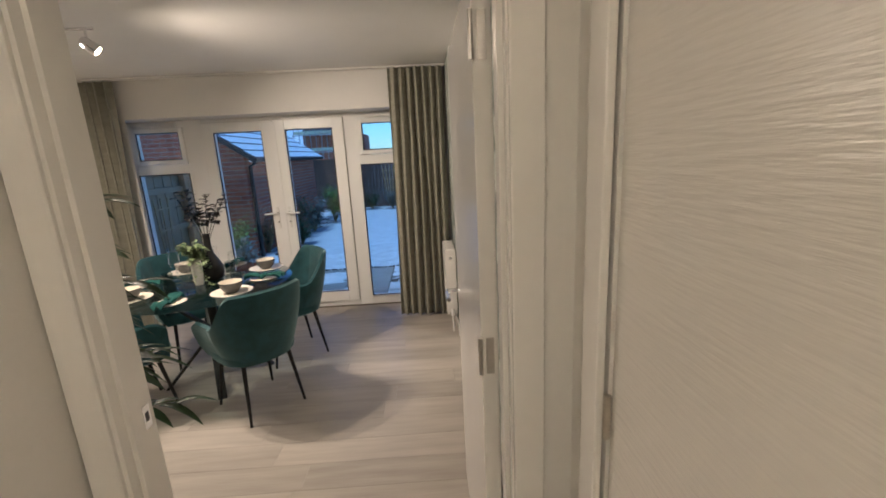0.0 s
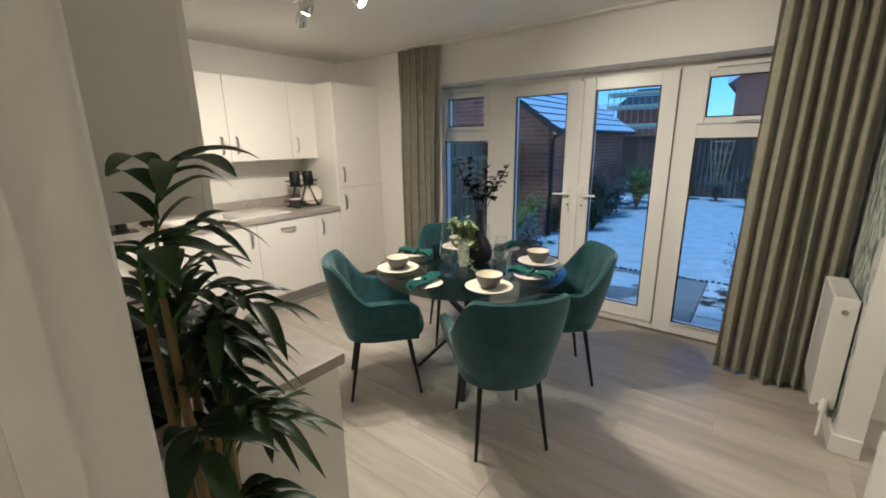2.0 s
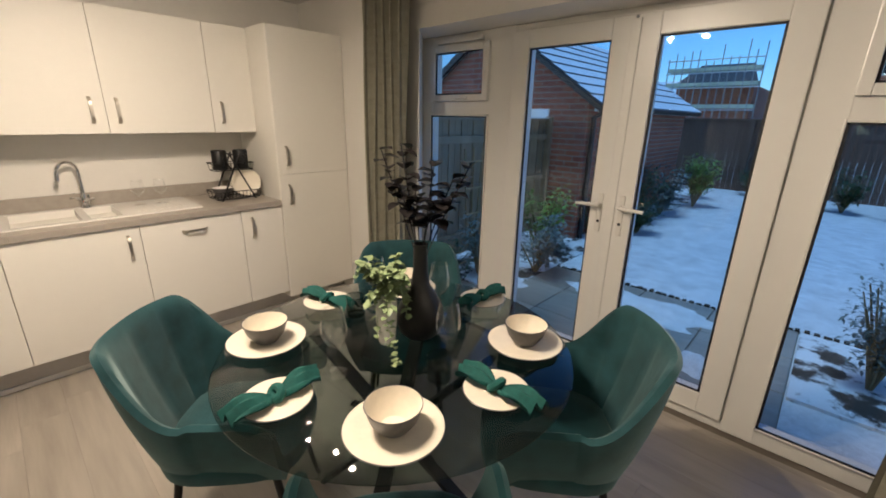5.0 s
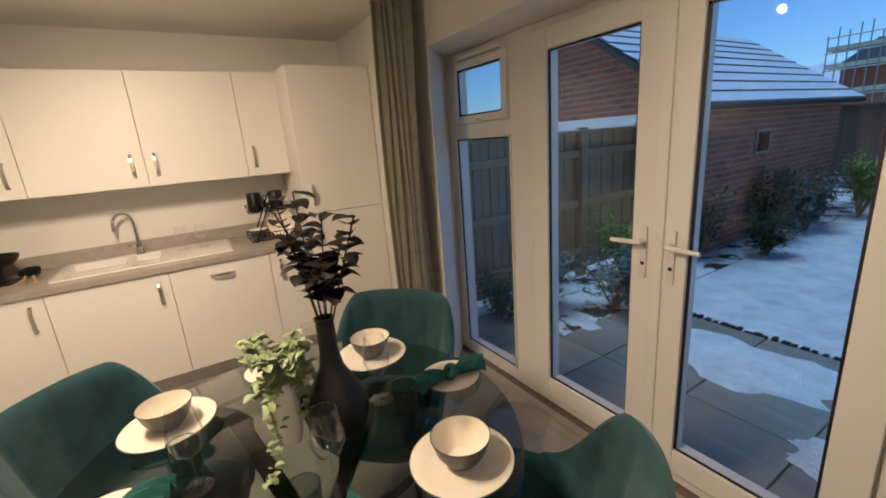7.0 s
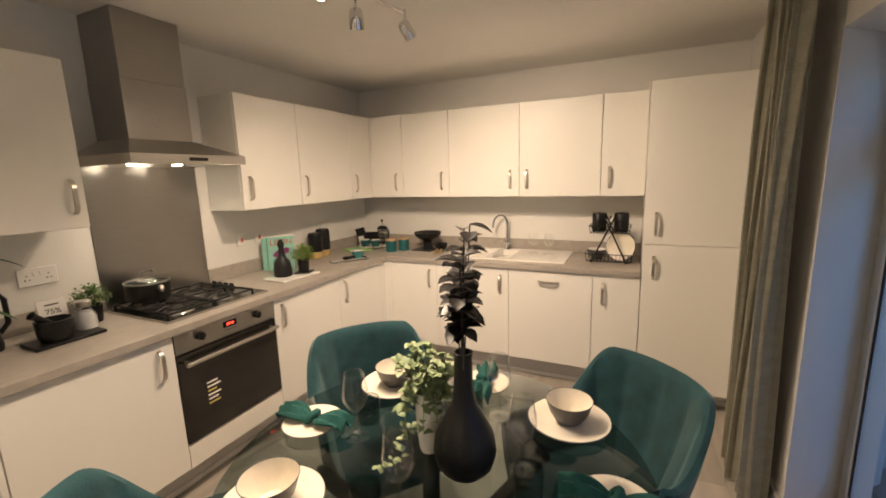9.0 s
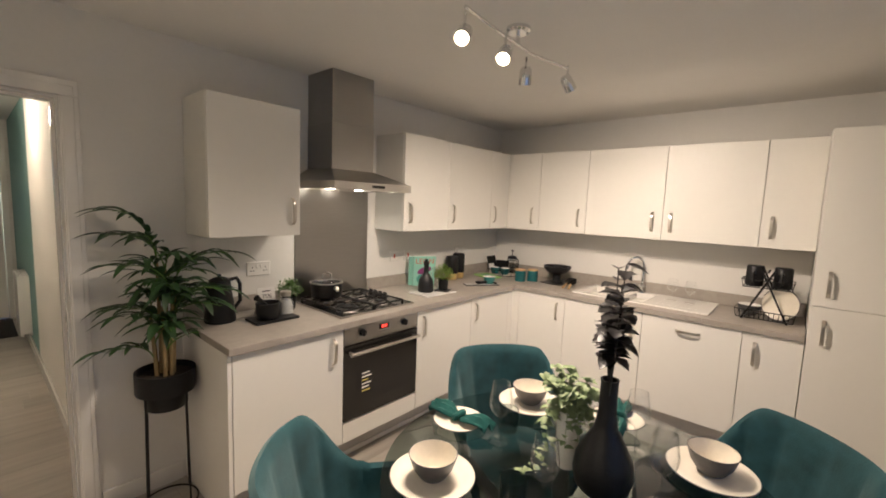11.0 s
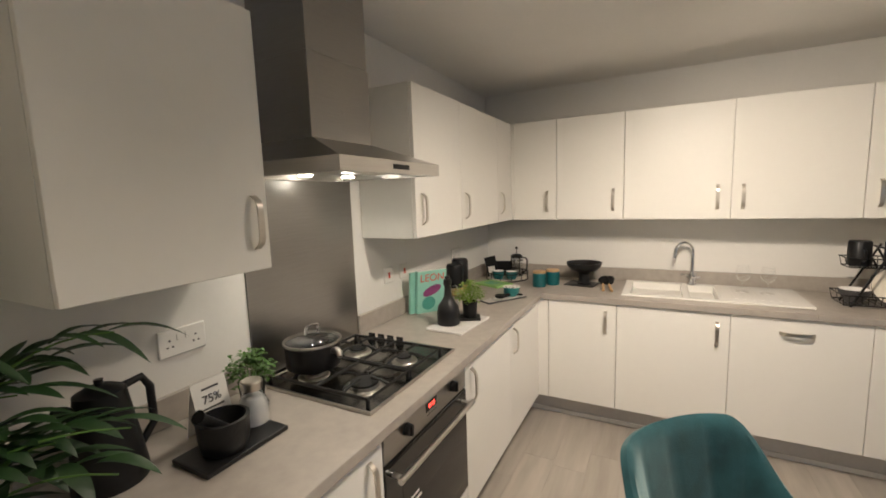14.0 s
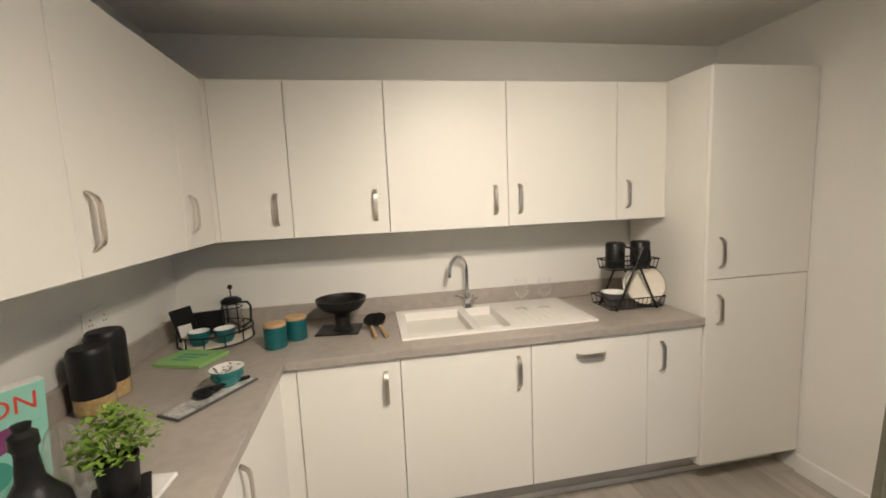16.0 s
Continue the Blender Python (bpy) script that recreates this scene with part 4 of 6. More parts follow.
box("chimney_upper", -0.160, 0.160, 0.001, 0.280, 2.08, 2.399, M["steel_h"], hood, 0.002)
box("filter", -0.26, 0.26, 0.23, 0.46, 1.682, 1.690, M["nickel"], hood)
box("button_panel", -0.07, 0.03, d, d + 0.002, 1.68, 1.697, M["black"], hood)
tube("badge", [(0, 0.284, 1.90), (0, 0.2855, 1.90)], 0.008, M["steel_h"], hood, 12)
for dx in (0.115, -0.115):
    lathe("lamp", [(0, 0), (0.024, 0), (0.026, 0.005), (0, 0.005)], M["hoodglow"], hood, 20, pose(dx, 0.19, 1.669))
    lamp("hood_light", "SPOT", (-2.14 + dx, Y_S + 0.19, 1.660), (-2.14 + dx, Y_S + 0.19, 0.9), HOOD_WATTS, (1.0, 0.86, 0.66), spot=140, radius=0.03)


# sockets
def socket(at, w, label, red=False):
    ob = thing("wall_socket", at, label, "socket", "white wall sockets")
    box("plate", -w / 2, w / 2, 0, 0.009, -0.043, 0.043, M["white"], ob, 0.003)
    if red:
        box("rocker", -0.008, 0.008, 0.009, 0.012, -0.016, 0.016, M["red"], ob, 0.001)
    else:
        for s in (-1, 1):
            box("rocker", s * 0.013 - 0.006, s * 0.013 + 0.006, 0.009, 0.012, 0.005, 0.025, M["white"], ob, 0.001)
            bm = bmesh.new()
            for q in ((0.04, 0.008), (0.032, -0.012), (0.048, -0.012)):
                add_box(bm, s * q[0] - 0.003, s * q[0] + 0.003, 0.009, 0.0095, q[1] - 0.003, q[1] + 0.003)
            put("slots", bm, M["print"], ob)


socket((-1.64, Y_S, 1.16), 0.147, "white double wall socket above the worktop")
socket((-2.765, Y_S, 1.16), 0.086, "white cooker switch with a red rocker", True)
socket((-2.92, Y_S, 1.16), 0.086, "white fused switch with a red rocker", True)
socket((-3.62, Y_S, 1.16), 0.147, "white double wall socket in the corner")

# ---- ceiling spot bar ----
bar = thing("spot_bar", (0, 0, 0), "chrome ceiling bar with four lit spot heads", "ceiling light")
bm = bmesh.new()
add_lathe(bm, [(0, 2.398), (0.055, 2.398), (0.055, 2.385), (0.045, 2.375), (0, 2.374)], 28, (-2.15, 3.16, 0))
add_tube(bm, [(-2.15, 3.16, 2.38), (-2.15, 3.16, 2.33)], 0.009, 10)
put("rose", bm, M["chrome"], bar, True)
tube("rail", [(-1.73, 3.19, 2.33), (-2.0, 3.165, 2.33), (-2.3, 3.15, 2.33), (-2.57, 3.20, 2.33)], 0.007, M["chrome"], bar, 10)
HEADS = [((-1.759, 3.167, 2.25), (0.68, 0.30, -0.66)), ((-2.022, 3.181, 2.25), (0.64, 0.24, -0.72)), ((-2.317, 3.110, 2.25), (-0.3, -0.22, -1)), ((-2.543, 3.222, 2.25), (-0.55, 0.22, -0.78))]
for at, d in HEADS:
    at, d = Vector(at), Vector(d).normalized()
    q = d.to_track_quat("Z", "Y").to_matrix().to_4x4()
    tube("arm", [(at.x, at.y, 2.33), (at.x, at.y, 2.30), tuple(at)], 0.006, M["chrome"], bar, 8)
    lathe("head", [(0, -0.035), (0.018, -0.033), (0.028, -0.02), (0.031, 0.02), (0.031, 0.05), (0.027, 0.05), (0.026, 0.015), (0, 0.012)], M["chrome"], bar, 28, Matrix.Translation(at) @ q)
    lathe("bulb", [(0, 0.0445), (0.018, 0.044), (0.024, 0.04), (0.024, 0.03)], M["bulb"], bar, 24, Matrix.Translation(at) @ q)
    lamp("spot_light", "SPOT", tuple(at + d * 0.058), tuple(at + d), SPOT_WATTS, WARM, spot=152, radius=0.022)

# ---- dining table ----
TX, TY, TZ = -1.695, 3.73, 0.755
tbl = thing("dining_table", (TX, TY, 0), "round smoked glass dining table on crossed black legs", "table")
lathe("glass_top", [(0, TZ - 0.012), (0.597, TZ - 0.012), (0.602, TZ - 0.008), (0.602, TZ - 0.004), (0.597, TZ), (0, TZ)], M["smoke"], tbl, 72)
for k in range(4):
    a = radians(20 + 90 * k)
    foot, head = Vector((0.36 * math.cos(a), 0.36 * math.sin(a), 0.0)), Vector((-0.34 * math.cos(a + 0.25), -0.34 * math.sin(a + 0.25), TZ - 0.013))
    d = (head - foot).normalized()
    s = Vector((-math.sin(a), math.cos(a), 0)) * 0.028
    n = d.cross(s).normalized() * 0.018
    bm = bmesh.new()
    off = Vector((-math.sin(a), math.cos(a), 0)) * 0.03
    q0 = [bm.verts.new(foot + off + v * Vector((1, 1, 0.0))) for v in (s + n, s - n, -s - n, -s + n)]
    q1 = [bm.verts.new(head + off + v * Vector((1, 1, 0.0))) for v in (s + n, s - n, -s - n, -s + n)]
    for i in range(4):
        bm.faces.new((q0[i], q0[(i + 1) % 4], q1[(i + 1) % 4], q1[i]))
    bm.faces.new(q0[::-1])
    bm.faces.new(q1)
    bmesh.ops.bevel(bm, geom=bm.edges[:], offset=0.003, segments=1, affect="EDGES")
    put("leg", bm, M["black"], tbl)


# ---- chairs ----
def chair():
    ob = thing("dining_chair", (0, 0, 0), "teal velvet bucket armchair on slim black metal legs", "chair", "chairs round the table")
    hw, yf, yc = 0.255, 0.205, -0.05

    def path(u):
        """Footprint of the shell; u from -1 (one arm's front) through 0 (back) to 1."""
        s = abs(u)
        sg = 1 if u >= 0 else -1
        if s > 0.62:
            k = (s - 0.62) / 0.38
            return sg * (hw + 0.012 * k), yc + (yf - yc) * k
        a = s / 0.62 * math.pi / 2
        return sg * hw * math.sin(a) ** 0.85, yc - 0.235 * max(0.0, math.cos(a)) ** 0.8

    def height(u):
        s = abs(u)
        k = min(1, max(0, (0.62 - s) / 0.34))
        k = k * k * (3 - 2 * k)
        front = min(1, max(0, (s - 0.86) / 0.14))
        return 0.65 + 0.215 * k - 0.045 * front * front

    bm = bmesh.new()
    nu, nv = 84, 12
    z0 = 0.385
    grids = []
    for side in (0, 1):
        g = []
        for i in range(nu + 1):
            u = -1 + 2 * i / nu
            x, y = path(u)
            x2, y2 = path(min(1, u + 0.01)) if u < 0.99 else path(u)
            x1, y1 = path(max(-1, u - 0.01))
            t = Vector((x2 - x1, y2 - y1, 0)).normalized()
            nrm = Vector((t.y, -t.x, 0))
            if nrm.dot(Vector((x, y + 0.1, 0))) < 0:
                nrm = -nrm
            col = []
            for j in range(nv + 1):
                v = j / nv
                top = height(u)
                z = z0 + (top - z0) * v
                lean = 0.055 * ((z - z0) / 0.48) * (1.0 if abs(u) < 0.62 else 0.55)
                shrink = -0.055 * (1 - v) ** 2
                off = lean + shrink
                if side:
                    off -= 0.052 - 0.020 * v
                    if abs(u) < 0.6 and 0.15 < v:
                        off += -0.009 * abs(math.sin(u * 5.2 * math.pi)) ** 0.5 * min(1, (1 - v) * 8)
                p = Vector((x, y, z)) + nrm * off
                if j == nv:
                    p.z -= 0.006
                col.append(bm.verts.new(p))
            g.append(col)
        grids.append(g)
    for g in grids:
        for i in range(nu):
            for j in range(nv):
                bm.faces.new((g[i][j], g[i + 1][j], g[i + 1][j + 1], g[i][j + 1]))
    a, b = grids
    # rolled top edge, bottom edge and arm ends
    ridge = []
    for i in range(nu + 1):
        ridge.append(bm.verts.new((a[i][-1].co + b[i][-1].co) / 2 + Vector((0, 0, 0.012))))
    for i in range(nu):
        bm.faces.new((a[i][-1], a[i + 1][-1], ridge[i + 1], ridge[i]))
        bm.faces.new((ridge[i], ridge[i + 1], b[i + 1][-1], b[i][-1]))
        bm.faces.new((a[i][0], b[i][0], b[i + 1][0], a[i + 1][0]))
    for i in (0, nu):
        bm.faces.new([v for v in a[i]] + [ridge[i]] + [v for v in b[i]][::-1])
    put("backrest", bm, M["velvet"], ob, True)
    bm = bmesh.new()
    # seat cushion, a rounded slab that follows the shell
    n = 48
    prof = [(0.82, 0.375), (0.97, 0.395), (1.0, 0.43), (0.98, 0.462), (0.88, 0.484), (0.5, 0.494)]
    rings = []
    for sc, z in prof:
        ring = []
        for k in range(n):
            t = 2 * math.pi * k / n
            c, s = math.cos(t), math.sin(t)
            x = 0.235 * math.copysign(abs(c) ** 0.6, c) * sc
            y = (0.245 if s > 0 else 0.235) * math.copysign(abs(s) ** 0.6, s) * sc + 0.015
            ring.append(bm.verts.new((x, y, z)))
        rings.append(ring)
    for p, q in zip(rings, rings[1:]):
        for k in range(n):
            bm.faces.new((p[k], p[(k + 1) % n], q[(k + 1) % n], q[k]))
    bm.faces.new(rings[0][::-1])
    bm.faces.new(rings[-1])
    put("seat", bm, M["velvet"], ob, True)
    for sx, sy in ((1, 1), (-1, 1), (1, -1), (-1, -1)):
        tube("leg", [(sx * 0.15, sy * 0.15, 0.385), (sx * 0.188, sy * 0.215, 0.0)], [0.014, 0.0085], M["black"], ob, 12)
    return ob


CH = [(-1.235, 3.325, 130.5), (-1.235, 4.06, 52.0), (-2.075, 3.29, -137.0), (-2.105, 4.135, -44.5)]
first = chair()
for k, (x, y, back) in enumerate(CH):
    # the chair faces the table: its own +y looks at the centre
    face = math.degrees(math.atan2(TY - y, TX - x)) - 90
    m = pose(x, y, 0, 0, 0, face)
    if k == 0:
        first.matrix_basis = m
    else:
        copy_thing(first, m)


# ---- hall things ----
pend = thing("pendant_light", (-0.42, -0.3, 0), "ceiling pendant with lit opal glass globes", "pendant light")
bm = bmesh.new()
add_lathe(bm, [(0, 2.399), (0.06, 2.399), (0.06, 2.38), (0, 2.375)], 24)
for dx in (-0.02, 0.0, 0.02):
    add_tube(bm, [(dx, 0, 2.38), (dx, 0, 2.12)], 0.005, 8)
ring = [(0.16 * math.cos(a), 0.16 * math.sin(a), 2.10) for a in [2 * math.pi * k / 30 for k in range(30)]]
add_tube(bm, ring, 0.006, 8, closed=True)
add_tube(bm, [(-0.16, 0, 2.10), (0.16, 0, 2.10)], 0.006, 8)
put("frame", bm, M["nickel"], pend, True)
for k in range(4):
    a = radians(20 + 90 * k)
    lathe("globe", [(0, 0.062)] + [(0.062 * math.sin(b), 0.062 * math.cos(b)) for b in [math.pi * j / 14 for j in range(1, 14)]] + [(0, -0.062)], M["globe"], pend, 24, pose(0.16 * math.cos(a), 0.16 * math.sin(a), 2.165))
dm = thing("door_mat", (-0.30, -2.55, 0), "black coir door mat inside the front door", "door mat")
box("mat", -0.46, 0.46, -0.44, 0.46, 0.001, 0.014, M["mat"], dm, 0.004)

# ---- utility room seen through the gap ----
uw = thing("utility_worktop", (0, 0, 0), "grey worktop over a pale utility cupboard", "worktop")
box("top", 0.305, 1.6, 4.26, 4.88, 0.873, 0.91, M["worktop"], uw, 0.004)
box("door", 0.31, 0.955, 4.285, 4.30, 0.17, 0.87, M["unit"], uw, 0.002)
box("door", 0.96, 1.58, 4.285, 4.30, 0.17, 0.87, M["unit"], uw, 0.002)
box("carcass", 0.305, 1.6, 4.301, 4.88, 0.0, 0.872, M["unit_in"], uw)
box("upstand", 0.305, 1.6, 4.865, 4.882, 0.911, 1.25, M["worktop"], uw)
uc = thing("utility_cupboard", (0, 0, 0), "white utility wall cupboard over the worktop", "cupboard")
box("body", 0.305, 1.6, 4.56, 4.88, 1.388, 2.10, M["unit_in"], uc)
box("door", 0.307, 0.95, 4.54, 4.558, 1.39, 2.098, M["unit"], uc, 0.002)
box("door", 0.954, 1.598, 4.54, 4.558, 1.39, 2.098, M["unit"], uc, 0.002)
dl = thing("ceiling_light", (0.9, 3.8, 2.33), "round opal ceiling light in the utility room", "ceiling light")
lathe("dome", [(0, 0.0), (0.09, 0.012), (0.14, 0.04), (0.15, 0.069)], M["dome"], dl, 36)
bk = thing("wire_basket", (0.47, 4.42, 0.911), "black wire basket with folded white towels", "basket")
bm = bmesh.new()
for z, r in ((0.0, 0.09), (0.06, 0.10), (0.12, 0.11)):
    add_tube(bm, circle(r, z + 0.004, 24), 0.0025, 6, closed=True)
for k in range(14):
    a = 2 * math.pi * k / 14
    add_tube(bm, [(0.09 * math.cos(a), 0.09 * math.sin(a), 0.004), (0.11 * math.cos(a), 0.11 * math.sin(a), 0.124)], 0.0022, 6)
put("wire", bm, M["black"], bk)
bm = bmesh.new()
for k in range(4):
    add_box(bm, -0.06, 0.06, -0.05, 0.05, 0.006 + k * 0.025, 0.030 + k * 0.025, 0.01)
put("towels", bm, M["cream"], bk, True)


# ---- potted palm ----
PX, PY = -1.085, 1.865
palm = thing("potted_palm", (PX, PY, 0), "bushy dark green palm in a black stepped pot on wire legs", "potted plant")
bm = bmesh.new()
add_lathe(bm, [(0, 0.53), (0.088, 0.53), (0.094, 0.54), (0.094, 0.61), (0.128, 0.615), (0.131, 0.625), (0.131, 0.722), (0.124, 0.722), (0.120, 0.69), (0, 0.69)], 44)
put("pot", bm, M["black"], palm, True)
bm = bmesh.new()
for k in range(4):
    a = radians(30 + 90 * k)
    c, s = math.cos(a), math.sin(a)
    add_tube(bm, [(0.118 * c, 0.118 * s, 0.612), (0.128 * c, 0.128 * s, 0.006)], 0.0045, 6)
add_tube(bm, circle(0.128, 0.006, 30), 0.0045, 6, closed=True)
put("leg", bm, M["black"], palm, True)
lathe("soil", [(0, 0.698), (0.119, 0.694), (0.119, 0.688)], M["soil"], palm, 28)
rng = random.Random(11)
bs, bl = bmesh.new(), bmesh.new()


def palm_frond(base, turn, rise, length, leaf_len, count):
    """An arching stalk with long narrow leaflets in two ranks and one at the tip."""
    base = Vector(base)
    out = Vector((math.cos(turn), math.sin(turn), 0))
    pts = [base + out * length * (0.25 * u + 0.75 * u * u) * math.cos(rise) + Vector((0, 0, length * (math.sin(rise) * u - 0.32 * u * u * u))) for u in [i / 8 for i in range(9)]]
    add_tube(bs, pts, [0.0042 - 0.0003 * i for i in range(9)], 5, mi=1)
    for k in range(count):
        u = 0.34 + 0.66 * k / (count - 1)
        i = min(7, int(u * 8))
        p = pts[i].lerp(pts[i + 1], u * 8 - i)
        t = (pts[i + 1] - pts[i]).normalized()
        side = t.cross(Vector((0, 0, 1))).normalized() * (1 if k % 2 else -1) * (0.15 if k == count - 1 else 1)
        d = t * rng.uniform(0.75, 1.0) + side * rng.uniform(0.45, 0.8) + Vector((0, 0, rng.uniform(0.1, 0.35)))
        add_leaf(bl, p, d, leaf_len * rng.uniform(0.75, 1.15), rng.uniform(0.029, 0.041), rng.uniform(0.25, 0.7), segs=7)


canes = []
for k in range(6):
    a = 1.05 * k + rng.uniform(-0.3, 0.3)
    r = rng.uniform(0.018, 0.05)
    x, y, hgt = r * math.cos(a), r * math.sin(a), 1.0 + 0.055 * k
    top = (x * 1.5, y * 1.3, hgt)
    add_tube(bs, [(x, y, 0.69), (x * 1.2, y * 1.1, (0.69 + hgt) / 2), top], [0.011, 0.010, 0.006], 7, mi=0)
    canes.append((Vector((x, y, 0.69)), Vector(top)))
# from the lowest fronds up to the crown: turn, height on the cane, rise, length
for k in range(30):
    foot, top = canes[k % 6]
    turn = 0.35 + 2.4 * k
    if math.sin(turn) < -0.25:
        turn = -turn + rng.uniform(-0.3, 0.3)
    u = 0.28 + 0.72 * (k / 29) ** 0.8
    palm_frond(foot.lerp(top, u), turn, rng.uniform(0.7, 1.25), rng.uniform(0.19, 0.30), 0.155, 7)
palm_frond(canes[5][1], 0.0, 1.15, 0.40, 0.17, 9)
palm_frond(canes[4][1], -0.2, 0.95, 0.36, 0.17, 9)
palm_frond(canes[2][1], 0.25, 0.9, 0.34, 0.17, 9)
palm_frond(canes[3][1], 2.9, 0.8, 0.34, 0.16, 8)
palm_frond(canes[1][1], 2.6, 0.55, 0.34, 0.16, 8)
palm_frond(canes[2][0].lerp(canes[2][1], 0.7), 2.3, 0.6, 0.30, 0.15, 8)
for v in bl.verts:
    if v.co.y > 0:
        v.co.y *= 0.62
    if v.co.y < -0.145:
        v.co.y = -0.145 - 0.012 * math.sin(v.co.z * 40)
put("stem", bs, [M["cane"], M["leaf"]], palm, True)
put("foliage", bl, M["leaf_dark"], palm)


# ---- on the table ----
TT = TZ + 0.001


def place_setting(x, y):
    p = thing("dinner_plate", (x, y, TT), "cream stoneware dinner plate with a dark rim", "plate", "dinner plates")
    lathe("plate", [(0, 0.003), (0.085, 0.003), (0.10, 0.006), (0.129, 0.014), (0.131, 0.017), (0.128, 0.018), (0.10, 0.011), (0.085, 0.008), (0, 0.008)], M["cream"], p, 48)
    lathe("rim", [(0.1295, 0.0135), (0.1325, 0.0165), (0.130, 0.0188)], M["rim"], p, 48)
    b = thing("bowl", (x, y, TT + 0.0085), "grey stoneware bowl with cream inside", "bowl", "bowls on the plates")
    lathe("outside", [(0, 0), (0.036, 0), (0.042, 0.006), (0.062, 0.035), (0.0735, 0.072), (0.0745, 0.075)], M["stone"], b, 44)
    lathe("inside", [(0.0745, 0.075), (0.072, 0.0745), (0.059, 0.036), (0.036, 0.008), (0, 0.006)], M["cream"], b, 44)
    lathe("rim", [(0.0738, 0.0738), (0.0752, 0.0748), (0.0748, 0.0762), (0.0728, 0.0758)], M["rim"], b, 44)
    return p


for x, y in ((-1.37, 3.43), (-1.365, 4.035), (-2.02, 3.40), (-2.02, 4.065)):
    place_setting(x, y)


def napkin(at, seed):
    """A knotted cloth: two flared, rumpled tails held by a knot in the middle."""
    ob = thing("napkin", at, "knotted teal linen napkin on a side plate", "napkin", "teal napkins")
    rng = random.Random(seed)
    bm = bmesh.new()
    for s in (-1, 1):
        rows = []
        for i in range(9):
            u = i / 8
            w = 0.013 + 0.030 * math.sin(min(1.0, u * 1.25) * 2.3) ** 0.8
            row = []
            for j in range(13):
                v = j / 12 * 2 - 1
                fold = 0.010 * math.sin(v * 7 + seed + 2 * u) * (0.4 + u)
                row.append(bm.verts.new((s * (0.012 + 0.125 * u + 0.012 * v * u), v * w + 0.012 * s * u, 0.017 + fold + 0.016 * math.sin(u * 3.1) + 0.006 * (1 - v * v))))
            rows.append(row)
        for a, b in zip(rows, rows[1:]):
            for j in range(12):
                bm.faces.new((a[j], a[j + 1], b[j + 1], b[j]))
        back = bmesh.ops.duplicate(bm, geom=list({f for r in rows for v in r for f in v.link_faces}))
        for g in back["geom"]:
            if isinstance(g, bmesh.types.BMVert):
                g.co.z -= 0.006
    put("tail", bm, M["linen_teal"], ob, True)
    bm = bmesh.new()
    add_tube(bm, [(0.014 * math.cos(a) * 0.8, 0.022 * math.sin(a), 0.024 + 0.012 * math.cos(a)) for a in [2 * math.pi * k / 16 for k in range(16)]], 0.013, 8, closed=True)
    put("knot", bm, M["linen_teal"], ob, True)
    return ob


for k, (x, y, rz) in enumerate(((-1.69, 3.275, 88), (-1.275, 3.74, -4), (-2.155, 3.725, 6), (-1.70, 4.22, 82))):
    p = thing("side_plate", (x, y, TT), "cream stoneware side plate with a dark rim", "plate", "side plates")
    lathe("plate", [(0, 0.003), (0.065, 0.003), (0.097, 0.012), (0.098, 0.014), (0.095, 0.015), (0.065, 0.008), (0, 0.008)], M["cream"], p, 44)
    lathe("rim", [(0.0965, 0.0115), (0.0995, 0.0138), (0.097, 0.0155)], M["rim"], p, 44)
    napkin(pose(x, y, TT + 0.004, 0, 0, rz), k)

WINE = [(0.037, 0.001), (0.036, 0.004), (0.006, 0.007), (0.004, 0.02), (0.0038, 0.085), (0.008, 0.092), (0.030, 0.112), (0.0405, 0.140), (0.0395, 0.165), (0.0305, 0.222), (0.0298, 0.2232), (0.0290, 0.2225), (0.0292, 0.219)]
for k, (x, y) in enumerate(((-1.685, 3.465), (-1.475, 3.745), (-1.738, 3.98), (-1.965, 3.845))):
    g = thing("wine_glass", (x, y, TT), "clear stemmed wine glass on the table", "wine glass", "wine glasses")
    lathe("glass", WINE, M["clear"], g, 32)
for k, (x, y) in enumerate(((-1.775, 3.445), (-1.44, 3.67), (-1.645, 4.02), (-1.975, 3.745))):
    g = thing("tumbler", (x, y, TT), "smoked glass water tumbler on the table", "tumbler", "tumblers")
    lathe("glass", [(0, 0.012), (0.030, 0.013), (0.033, 0.001), (0.036, 0.006), (0.038, 0.085), (0.0372, 0.0862), (0.0362, 0.085), (0.0362, 0.082)], M["smoke"], g, 32)

